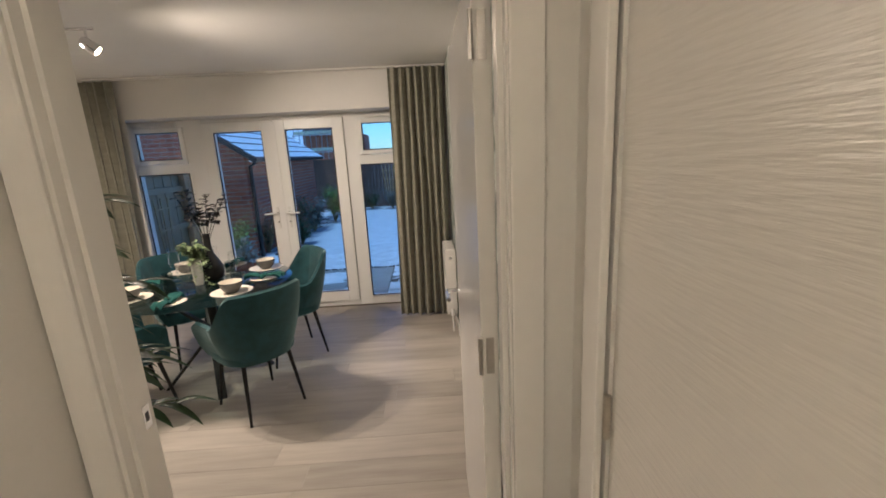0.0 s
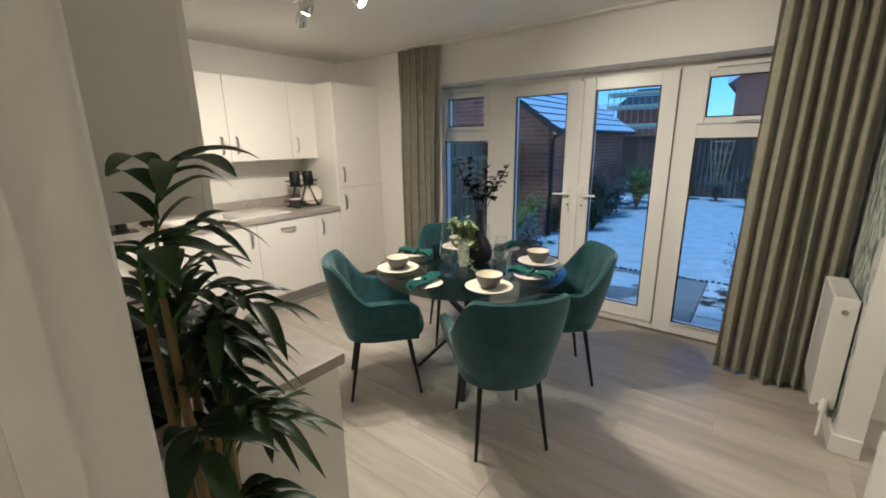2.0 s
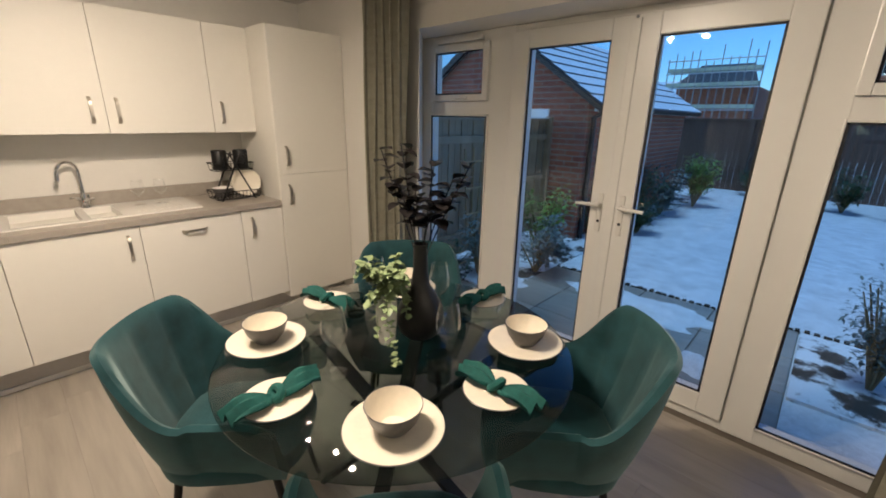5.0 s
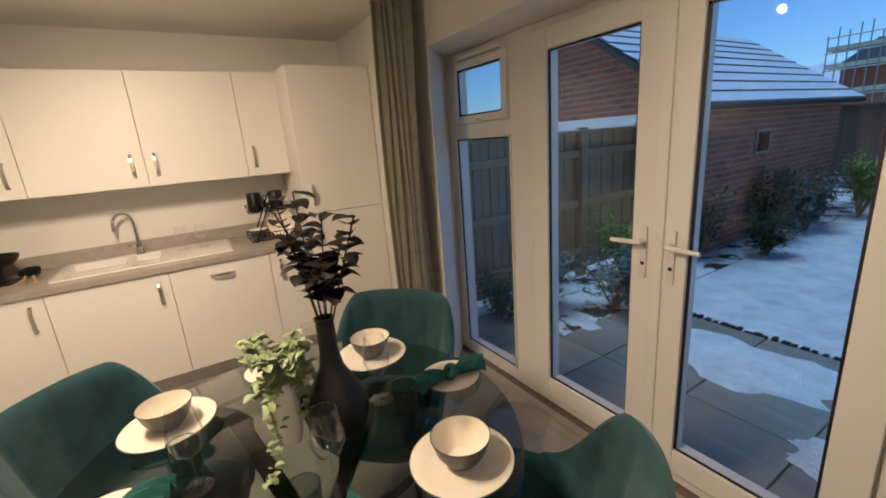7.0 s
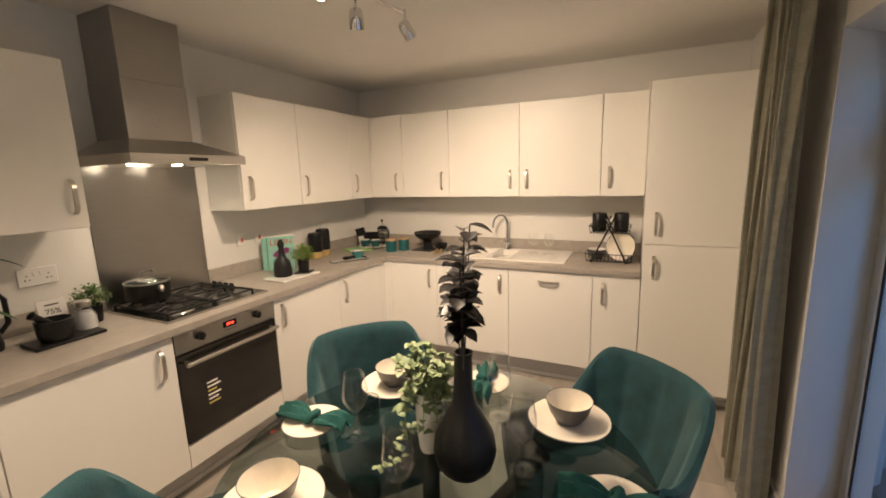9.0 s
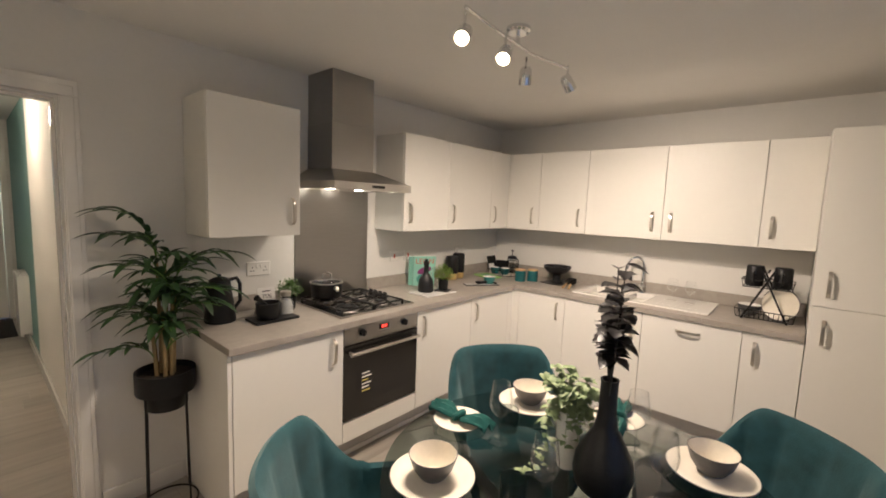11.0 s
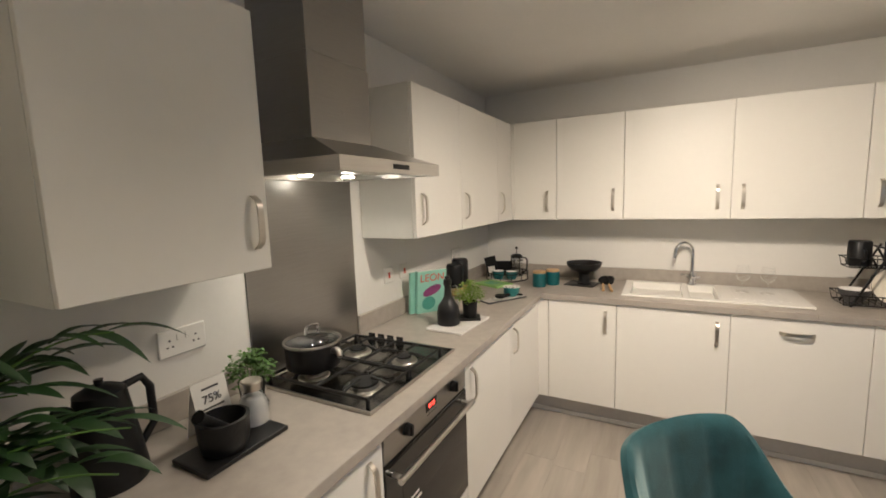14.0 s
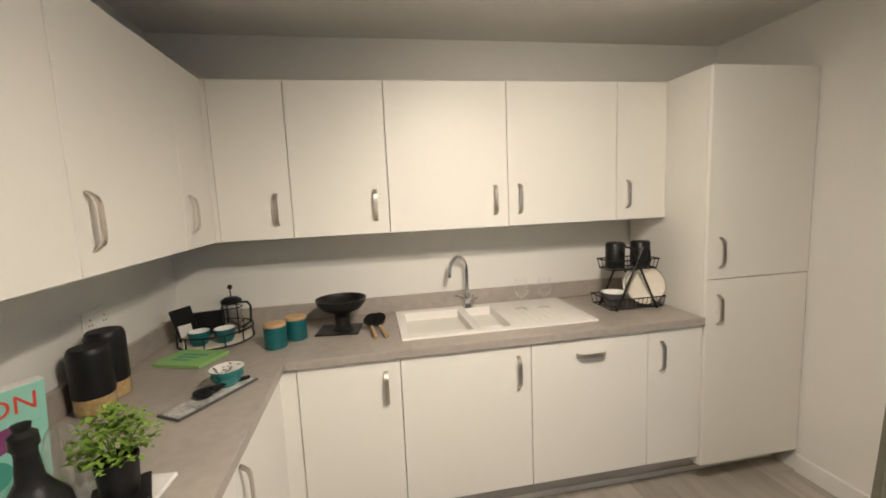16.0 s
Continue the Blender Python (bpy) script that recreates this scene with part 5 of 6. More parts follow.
vs = thing("black_vase", (-1.69, 3.83, TT), "matt black bottle vase with dark dried eucalyptus", "vase")
lathe("vase", [(0, 0.0), (0.06, 0.0), (0.078, 0.02), (0.088, 0.06), (0.082, 0.105), (0.058, 0.155), (0.034, 0.20), (0.026, 0.25), (0.0245, 0.335), (0.027, 0.348), (0.022, 0.348), (0.020, 0.25), (0, 0.24)], M["black_ceramic"], vs, 48)
rng = random.Random(4)
bs, bl = bmesh.new(), bmesh.new()
for k, (dx, dy, h) in enumerate(((-0.18, -0.06, 0.63), (-0.11, -0.01, 0.65), (0.20, 0.08, 0.60), (0.13, 0.06, 0.55), (-0.08, -0.05, 0.52), (0.05, 0.03, 0.60), (-0.01, -0.02, 0.50), (0.08, 0.0, 0.47))):
    p0, p1, p2 = Vector((0, 0, 0.25)), Vector((dx * 0.3, dy * 0.3, 0.42)), Vector((dx * 0.8, dy * 0.8, h + 0.03))
    pts = [p0.lerp(p1, i / 4).lerp(p1.lerp(p2, i / 4), i / 4) for i in range(5)]
    add_tube(bs, pts, 0.0022, 5)
    for j in range(13):
        u = 0.52 + 0.48 * j / 12
        p = p0.lerp(p1, u).lerp(p1.lerp(p2, u), u)
        a = rng.uniform(0, 6.283)
        d = Vector((math.cos(a), math.sin(a), rng.uniform(-0.2, 0.6)))
        add_leaf(bl, p, d, rng.uniform(0.045, 0.065), rng.uniform(0.042, 0.056), 0.25, segs=4)
put("stem", bs, M["leaf_black"], vs)
put("foliage", bl, M["leaf_black"], vs)

wp = thing("white_planter", (-1.725, 3.70, TT), "tall white vase with trailing pale green foliage", "planter")
lathe("vase", [(0, 0), (0.026, 0), (0.030, 0.01), (0.036, 0.08), (0.038, 0.15), (0.034, 0.19), (0.030, 0.19), (0.03, 0.15), (0, 0.14)], M["white"], wp, 32)
rng = random.Random(9)
bs, bl = bmesh.new(), bmesh.new()
for k in range(38):
    a = rng.uniform(0, 6.283)
    r = rng.uniform(0.03, 0.10)
    up, fall = rng.uniform(0.02, 0.09), rng.uniform(0.0, 0.24) if k % 3 else 0.0
    p0, p1, p2 = Vector((0, 0, 0.18)), Vector((r * 0.8 * math.cos(a), r * 0.8 * math.sin(a), 0.20 + up * 1.5)), Vector((r * math.cos(a), r * math.sin(a), 0.22 + up - fall))
    pts = [p0.lerp(p1, i / 6).lerp(p1.lerp(p2, i / 6), i / 6) for i in range(7)]
    add_tube(bs, pts, 0.0014, 4)
    for j in range(14):
        u = 0.25 + 0.75 * j / 13
        p = p0.lerp(p1, u).lerp(p1.lerp(p2, u), u)
        d = Vector((rng.gauss(0, 1), rng.gauss(0, 1), rng.uniform(-0.3, 0.8)))
        add_leaf(bl, p, d, rng.uniform(0.022, 0.038), rng.uniform(0.018, 0.028), 0.3, segs=3)
for j in range(26):
    p = Vector((0.05 + 0.10 * j / 26 + rng.gauss(0, 0.008), -0.03 - 0.05 * j / 26 + rng.gauss(0, 0.008), max(0.012, 0.10 - 0.11 * j / 18)))
    add_leaf(bl, p, (rng.gauss(0, 1), rng.gauss(0, 1), 0.5), 0.024, 0.016, 0.3, segs=3)
put("stem", bs, M["leaf_light"], wp)
put("foliage", bl, M["leaf_light"], wp)


# ---- on the worktop ----
WZ = 0.9105


def herb(at, m, h, w, seed, label, pot_r=0.042, pot_h=0.085):
    ob = thing("herb_pot", at, label, "potted plant", "small potted herbs")
    lathe("pot", [(0, 0), (pot_r * 0.8, 0), (pot_r * 0.84, 0.004), (pot_r, pot_h), (pot_r * 0.92, pot_h), (pot_r * 0.85, pot_h * 0.85), (0, pot_h * 0.85)], M["black"], ob, 32)
    rng = random.Random(seed)
    bl = bmesh.new()
    for k in range(520):
        a, e, rr = rng.uniform(0, 6.283), rng.uniform(-0.35, 1.57), rng.uniform(0.45, 1.0) * (0.85 + 0.3 * rng.random())
        p = Vector((w * rr * math.cos(a) * math.cos(e), w * rr * math.sin(a) * math.cos(e), pot_h + 0.025 + h * rr * math.sin(e)))
        if p.z < pot_h * 0.6:
            continue
        add_leaf(bl, p, (rng.gauss(0, 1), rng.gauss(0, 1), rng.uniform(-0.1, 1)), rng.uniform(0.014, 0.024), rng.uniform(0.009, 0.014), 0.3, segs=2)
    for k in range(14):
        a = rng.uniform(0, 6.283)
        add_tube(bl, [(0, 0, pot_h * 0.8), (w * 0.6 * math.cos(a), w * 0.6 * math.sin(a), pot_h + h * 0.7)], 0.0015, 4)
    put("foliage", bl, m, ob)
    return ob


# left of the hob
ket = thing("kettle", (-1.36, 1.835, WZ), "tall matt black electric kettle", "kettle")
lathe("body", [(0, 0), (0.078, 0), (0.08, 0.02), (0.07, 0.10), (0.056, 0.20), (0.052, 0.232), (0.03, 0.244), (0.008, 0.248), (0.01, 0.262), (0, 0.264)], M["black"], ket, 40)
tube("handle", [(-0.05, 0.0, 0.225), (-0.09, 0.0, 0.232), (-0.108, 0.0, 0.20), (-0.108, 0.0, 0.10), (-0.075, 0.0, 0.06)], 0.010, M["black"], ket, 10)
tube("spout", [(0.05, 0, 0.19), (0.075, 0, 0.215), (0.09, 0, 0.222)], [0.018, 0.013, 0.010], M["black"], ket, 10)
mb = thing("slate_board", (-1.60, 1.985, WZ), "black slate serving board by the hob", "board")
box("slab", -0.11, 0.14, -0.075, 0.075, 0.0, 0.014, M["black_ceramic"], mb, 0.004)
mt = thing("pestle_and_mortar", (-1.555, 1.995, WZ + 0.0145), "black stone mortar with its pestle", "mortar")
lathe("mortar", [(0, 0), (0.05, 0), (0.058, 0.008), (0.064, 0.04), (0.066, 0.09), (0.058, 0.092), (0.052, 0.05), (0.03, 0.02), (0, 0.016)], M["black_ceramic"], mt, 36)
tube("pestle", [(-0.02, 0.0, 0.03), (0.02, 0.01, 0.075), (0.062, 0.02, 0.118), (0.078, 0.024, 0.132)], [0.019, 0.015, 0.013, 0.018], M["black_ceramic"], mt, 12)
sg = thing("price_sign", (-1.605, 1.86, WZ), "folded white card sign with printed figures", "sign")
bm = bmesh.new()
for s, y in ((1, 0.0), (-1, 0.002)):
    q = [bm.verts.new(c) for c in ((-0.052, s * 0.035, 0), (0.052, s * 0.035, 0), (0.052, y, 0.165), (-0.052, y, 0.165))]
    r = [bm.verts.new(v.co + Vector((0, s * 0.001, 0))) for v in q]
    bm.faces.new(q)
    bm.faces.new(r)
    for k in range(4):
        bm.faces.new((q[k], q[(k + 1) % 4], r[(k + 1) % 4], r[k]))
put("card", bm, M["paper"], sg)
tilt = math.degrees(math.atan2(0.165, 0.035))
text_ob("figures", "75%", 0.034, M["print"], sg, pose(0, 0.0165, 0.100, tilt, 0, 180))
for k, (w, z) in enumerate(((0.05, 0.138), (0.065, 0.082), (0.07, 0.066), (0.06, 0.050))):
    yy = 0.035 * (1 - z / 0.165) + 0.0022
    box("printed_line", -w / 2, w / 2, yy, yy + 0.0006, z, z + 0.006, M["print"], sg)
sj = thing("salt_jar", (-1.685, 1.945, WZ), "glass jar of coarse salt with a steel lid", "jar")
lathe("glass", [(0, 0.0), (0.042, 0.0), (0.045, 0.006), (0.045, 0.07), (0.03, 0.10), (0.029, 0.12), (0.027, 0.12), (0.028, 0.10), (0.043, 0.07), (0.043, 0.008), (0, 0.004)], M["clear"], sj, 32)
lathe("salt", [(0, 0.005), (0.042, 0.009), (0.042, 0.07), (0.03, 0.092), (0, 0.094)], M["salt"], sj, 28)
lathe("lid", [(0.031, 0.116), (0.032, 0.14), (0.028, 0.144), (0, 0.144)], M["nickel"], sj, 28)
herb((-1.77, 1.83, WZ), M["leaf"], 0.075, 0.08, 3, "green herb in a black pot by the hob")

# right of the hob
mar = thing("marble_board", (-2.815, 2.09, WZ), "white marble pastry board on the worktop", "board")
box("slab", -0.165, 0.155, -0.10, 0.105, 0.0, 0.012, M["marble"], mar, 0.003, pose(0, 0, 0, 0, 0, -4))
bk1 = thing("cookery_book", (-2.985, 1.825, WZ), "mint green cookery book standing upright", "book")
bm_at = pose(0, 0, 0, -7, 0, -32)
box("cover", -0.095, 0.095, -0.016, 0.016, 0, 0.255, M["mint"], bk1, 0.002, bm_at)
box("pages", -0.094, 0.0935, -0.0135, 0.0135, 0.002, 0.2565, M["paper"], bk1, 0.0, bm_at)
text_ob("title", "LEON", 0.062, M["red"], bk1, bm_at @ pose(0, 0.0164, 0.193, 90, 0, 180))
bm = bmesh.new()
add_lathe(bm, [(0, 0), (0.05, 0), (0.05, 0.0006), (0, 0.0008)], 36, m=bm_at @ pose(0, 0.0164, 0.135, -90, 0, 0) @ Matrix.Rotation(radians(20), 4, "Z") @ Matrix.Diagonal((1.25, 0.55, 1, 1)))
put("picture", bm, M["purple"], bk1)
bm = bmesh.new()
add_lathe(bm, [(0, 0), (0.04, 0), (0.04, 0.0006), (0, 0.0008)], 36, m=bm_at @ pose(0.02, 0.0164, 0.06, -90, 0, 0) @ Matrix.Diagonal((1.1, 1.0, 1, 1)))
put("picture", bm, M["print_mint"], bk1)
bk2 = thing("cookery_book", (-2.966, 1.788, WZ), "pale spined cookery book leaning on the wall", "book")
box("cover", -0.09, 0.09, -0.012, 0.012, 0, 0.245, M["mint"], bk2, 0.002, pose(0, 0, 0, -6, 0, -32))
BOT = [(r * 1.06, z * 1.13) for r, z in ((0, 0), (0.054, 0), (0.057, 0.006), (0.056, 0.05), (0.05, 0.085), (0.03, 0.112), (0.020, 0.13), (0.016, 0.17), (0.017, 0.18), (0.021, 0.185), (0.020, 0.205), (0.012, 0.212), (0.014, 0.222), (0, 0.226))]
ob_ = thing("oil_bottle", (-2.775, 2.055, WZ + 0.0125), "matt black stoneware bottle with a tall neck", "bottle")
lathe("bottle", BOT, M["black_ceramic"], ob_, 40)
cl = thing("glass_cloche", (-2.925, 2.01, WZ + 0.0125), "small clear glass bottle with cork", "bottle")
lathe("glass", [(0, 0), (0.034, 0), (0.036, 0.01), (0.036, 0.12), (0.03, 0.15), (0.02, 0.17), (0.018, 0.17), (0.028, 0.15), (0.034, 0.12), (0.034, 0.012), (0, 0.006)], M["clear"], cl, 32)
sb = thing("slate_coaster", (-2.905, 2.12, WZ + 0.0125), "black square slate under the herb pot", "coaster")
box("slab", -0.055, 0.055, -0.055, 0.055, 0, 0.008, M["black_ceramic"], sb, 0.002, pose(0, 0, 0, 0, 0, 25))
herb((-2.905, 2.12, WZ + 0.0208), M["leaf_lime"], 0.085, 0.082, 7, "lime green herb in a black pot on a slate")
for k, (x, y, h) in enumerate(((-3.40, 1.79, 0.215), (-3.515, 1.775, 0.235))):
    j = thing("storage_jar", (x, y, WZ), "black storage jar with pasta showing in its glass base", "jar", "black storage jars")
    lathe("upper", [(0.056, 0.058), (0.058, 0.065), (0.058, h - 0.02), (0.054, h - 0.006), (0.05, h), (0, h)], M["black"], j, 36)
    lathe("glass", [(0, 0.0), (0.055, 0.0), (0.0575, 0.004), (0.0575, 0.06)], M["clear"], j, 36)
    lathe("pasta", [(0, 0.004), (0.054, 0.005), (0.055, 0.056), (0, 0.057)], M["pasta"], j, 30)
gb = thing("recipe_book", (-3.80, 1.92, WZ), "closed green recipe book lying on the worktop", "book")
a_ = pose(0, 0, 0, 0, 0, -22)
box("cover", -0.085, 0.085, -0.115, 0.115, 0.0, 0.014, M["lime"], gb, 0.002, a_)
box("pages", -0.086, 0.083, -0.113, 0.113, 0.003, 0.011, M["paper"], gb, 0, a_)
for k in range(3):
    box("printed_line", -0.03 + k * 0.03, -0.016 + k * 0.03, -0.06, 0.06 - 0.02 * k, 0.0145, 0.0149, M["print_mint"], gb, 0, a_)
try_ = thing("spoon_tray", (-3.40, 2.135, WZ), "long patterned ceramic tray with black spoon", "tray")
a_ = pose(0, 0, 0, 0, 0, 148)
box("tray", -0.155, 0.155, -0.05, 0.05, 0, 0.008, M["stone"], try_, 0.003, a_)
box("glaze", -0.148, 0.148, -0.043, 0.043, 0.0082, 0.0088, M["speckled"], try_, 0, a_)
bm = bmesh.new()
add_lathe(bm, [(0, 0.012), (0.028, 0.014), (0.034, 0.028), (0.03, 0.03), (0, 0.02)], 24, (-0.02, 0.01, 0), m=a_)
add_tube(bm, [a_ @ Vector(p) for p in ((0.005, 0.0, 0.024), (0.06, -0.01, 0.03), (0.14, -0.02, 0.014))], [0.012, 0.008, 0.007], 8)
put("spoon", bm, M["black"], try_, True)
tb = thing("turquoise_bowl", (-3.475, 2.165, WZ + 0.009), "stacked turquoise bowls with patterned white inside", "bowl")
lathe("lower", [(0, 0), (0.03, 0), (0.052, 0.03), (0.054, 0.036), (0.05, 0.034), (0, 0.01)], M["turquoise"], tb, 36)
lathe("upper", [(0, 0.02), (0.032, 0.022), (0.055, 0.055), (0.057, 0.062)], M["turquoise"], tb, 36)
lathe("inside", [(0.057, 0.062), (0.054, 0.061), (0.03, 0.05), (0, 0.047)], M["paper"], tb, 36)
bm = bmesh.new()
rng = random.Random(2)
for k in range(26):
    a, r = rng.uniform(0, 6.283), rng.uniform(0.005, 0.046)
    add_lathe(bm, [(0, 0.001), (0.004, 0.0005), (0.004, 0)], 8, (r * math.cos(a), r * math.sin(a), 0.049 + 0.006 * (r / 0.03) ** 1.4))
put("speckle", bm, M["print"], tb)

# round wire tray in the corner
rt = thing("wire_tray", (-4.05, 1.94, WZ), "round black wire tray with wooden base", "tray")
lathe("base", [(0, 0.004), (0.16, 0.004), (0.16, 0.014), (0, 0.014)], M["cream"], rt, 44)
bm = bmesh.new()
for z in (0.008, 0.06):
    add_tube(bm, circle(0.165, z, 40), 0.004, 6, closed=True)
for k in range(12):
    a = 2 * math.pi * k / 12
    add_tube(bm, [(0.165 * math.cos(a), 0.165 * math.sin(a), 0.008), (0.165 * math.cos(a), 0.165 * math.sin(a), 0.06)], 0.003, 6)
put("wire", bm, M["black"], rt, True)
caf = thing("cafetiere", (-4.11, 2.0, WZ + 0.015), "glass cafetiere with black frame and plunger", "cafetiere")
lathe("glass", [(0, 0.006), (0.045, 0.006), (0.045, 0.15), (0.043, 0.15), (0.043, 0.009), (0, 0.009)], M["clear"], caf, 32)
bm = bmesh.new()
add_lathe(bm, [(0.047, 0.15), (0.048, 0.165), (0.03, 0.178), (0, 0.18)], 28)
add_tube(bm, [(0, 0, 0.178), (0, 0, 0.22)], 0.003, 6)
add_lathe(bm, [(0, 0.216), (0.01, 0.222), (0.012, 0.23), (0.008, 0.24), (0, 0.242)], 16)
for z in (0.008, 0.13):
    add_tube(bm, circle(0.0475, z, 28), 0.003, 6, closed=True)
for k in range(4):
    a = radians(45 + 90 * k)
    add_tube(bm, [(0.0475 * math.cos(a), 0.0475 * math.sin(a), 0.0), (0.0475 * math.cos(a), 0.0475 * math.sin(a), 0.15)], 0.003, 6)
add_tube(bm, [(0.02, 0.045, 0.155), (0.04, 0.085, 0.158), (0.045, 0.10, 0.14), (0.042, 0.095, 0.06), (0.02, 0.05, 0.03)], 0.006, 8)
put("frame", bm, M["black"], caf, True)
for k, (x, y) in enumerate(((-3.965, 1.895), (-3.98, 2.0))):
    c = thing("cup", (x, y, WZ + 0.015), "dark teal cup with pale inside on the tray", "cup", "cups on the wire tray")
    lathe("outside", [(0, 0), (0.032, 0), (0.042, 0.02), (0.046, 0.062)], M["teal"], c, 32)
    lathe("inside", [(0.046, 0.062), (0.0435, 0.062), (0.04, 0.022), (0, 0.008)], M["white"], c, 32)
tk = thing("toast_rack", (-4.04, 1.83, WZ + 0.015), "leaning black boards and a small card", "boards")
box("board", -0.006, 0.006, -0.045, 0.045, 0, 0.17, M["black"], tk, 0.003, pose(0, 0, 0, 12, 8, 25))
box("board", -0.006, 0.006, -0.07, 0.07, 0, 0.12, M["black"], tk, 0.003, pose(-0.07, 0.06, 0, 0, 4, 15))
box("card", -0.002, 0.002, -0.026, 0.026, 0, 0.09, M["paper"], tk, 0, pose(0.035, 0.005, 0, 8, 6, 20))
for k, (x, y) in enumerate(((-3.86, 2.25), (-3.955, 2.325))):
    c = thing("canister", (x, y, WZ), "dark teal canister with a pale wooden lid", "canister", "teal canisters")
    lathe("body", [(0, 0), (0.047, 0), (0.049, 0.004), (0.049, 0.098), (0, 0.1)], M["teal"], c, 36)
    lathe("lid", [(0, 0.099), (0.0485, 0.099), (0.0485, 0.108), (0.046, 0.112), (0, 0.113)], M["wood"], c, 36)
sl = thing("slate_tile", (-4.02, 2.52, WZ), "black square slate under the footed bowl", "slate")
box("slab", -0.085, 0.085, -0.105, 0.105, 0, 0.007, M["black_ceramic"], sl, 0.002, pose(0, 0, 0, 0, 0, -8))
fb = thing("footed_bowl", (-4.03, 2.535, WZ + 0.0075), "wide matt black footed fruit bowl", "bowl")
lathe("bowl", [(0, 0), (0.05, 0), (0.052, 0.006), (0.038, 0.02), (0.036, 0.07), (0.05, 0.086), (0.09, 0.10), (0.118, 0.13), (0.125, 0.155), (0.12, 0.155), (0.11, 0.13), (0.08, 0.11), (0, 0.1)], M["black_ceramic"], fb, 48)
us = thing("serving_spoons", (-3.955, 2.68, WZ), "black salad servers with pale wooden handles", "utensils")
for k, (dx, rz) in enumerate(((0.0, 0), (0.035, 8))):
    a_ = pose(0.0, dx, 0, 0, 0, 28 + rz)
    bm = bmesh.new()
    add_tube(bm, [a_ @ Vector(p) for p in ((0.12, -0.05, 0.010), (0.02, -0.012, 0.03))], [0.009, 0.008], 10)
    put("handle", bm, M["wood"], us, True)
    bm = bmesh.new()
    add_lathe(bm, [(0, 0), (0.03, 0.006), (0.04, 0.03), (0.036, 0.03), (0, 0.008)], 26, m=a_ @ pose(-0.03, 0.02, 0.03, 25, 20, 0))
    put("spoon_head", bm, M["black"], us, True)
for k, (x, y) in enumerate(((-4.05, 3.49), (-4.035, 3.615))):
    g = thing("wine_glass", (x, y, 0.9215), "clear stemmed wine glass on the drainer", "wine glass", "glasses on the drainer")
    lathe("glass", [(r, z * 0.75) for r, z in WINE], M["clear"], g, 32)

# two tier dish rack
dr = thing("dish_rack", (-3.965, 4.07, WZ), "two tier black wire rack holding mugs and plates", "dish rack")
bm = bmesh.new()
for z, w, d in ((0.012, 0.15, 0.09), (0.065, 0.16, 0.10), (0.215, 0.13, 0.06), (0.265, 0.14, 0.07)):
    add_tube(bm, [(-d, -w, z), (d, -w, z), (d, w, z), (-d, w, z)], 0.0035, 6, closed=True)
for k in range(13):
    y = -0.15 + 0.025 * k
    add_tube(bm, [(-0.10, y * 1.06, 0.065), (-0.09, y, 0.012), (0.09, y, 0.012), (0.10, y * 1.06, 0.065)], 0.002, 5)
    y = y * 0.86
    add_tube(bm, [(-0.07, y * 1.06, 0.265), (-0.06, y, 0.215), (0.06, y, 0.215), (0.07, y * 1.06, 0.265)], 0.002, 5)
for x in (-0.075, 0.085):
    add_tube(bm, [(x, -0.12, 0.0), (x, 0.035, 0.335)], 0.006, 6)
    add_tube(bm, [(x, 0.12, 0.0), (x, -0.035, 0.335)], 0.006, 6)
add_tube(bm, [(-0.075, 0.0, 0.325), (0.085, 0.0, 0.325)], 0.006, 6)
put("frame", bm, M["black"], dr, True)
for dy in (-0.075, 0.075):
    c = thing("mug", (-3.965, 4.07 + dy, WZ + 0.219), "tall matt black mug upside down in the rack", "mug", "black mugs")
    lathe("mug", [(0.045, 0), (0.05, 0.004), (0.05, 0.13), (0.044, 0.138), (0, 0.139)], M["black"], c, 32)
    tube("handle", [(0.048, 0, 0.03), (0.078, 0, 0.04), (0.078, 0, 0.09), (0.048, 0, 0.1)], 0.006, M["black"], c, 8)
c = thing("bowl", (-3.96, 3.985, WZ + 0.018), "dark bowl with white inside in the rack", "bowl")
lathe("outside", [(0, 0), (0.04, 0), (0.065, 0.05), (0.068, 0.07)], M["stone"], c, 32)
lathe("inside", [(0.068, 0.07), (0.065, 0.07), (0.055, 0.04), (0, 0.01)], M["white"], c, 32)
for k in range(2):
    p = thing("plate", pose(-3.93 - 0.03 * k, 4.15, WZ + 0.118, 78, 0, 72), "cream plate standing on edge in the rack", "plate", "plates in the rack")
    lathe("plate", [(0, 0), (0.07, 0), (0.10, 0.010), (0.102, 0.013), (0.07, 0.006), (0, 0.005)], M["cream"], p, 40)
    lathe("rim", [(0.1005, 0.009), (0.1035, 0.0125), (0.101, 0.0145)], M["rim"], p, 40)


# ---- outside ----
GZ = -0.10
ground = structure(box("ground", -400, 400, 5.4, 600, GZ - 0.4, GZ - 0.02, M["snow"]), "thin snow cover over open ground", "ground")
lawn = structure(box("lawn", -2.80, 6.0, 7.12, 15.5, GZ - 0.1, GZ, M["snow"]), "snow covered garden lawn", "lawn")
bedo = structure(box("bed", -3.75, -2.81, 6.0, 15.5, GZ - 0.1, GZ + 0.005, M["bed"]), "planting bed with patchy snow on dark soil", "flower bed")
structure(box("bed_side", -0.60, 2.0, 5.95, 7.1, GZ - 0.1, GZ + 0.004, M["bed"]), "gravel bed with patchy snow beside the patio", "flower bed")

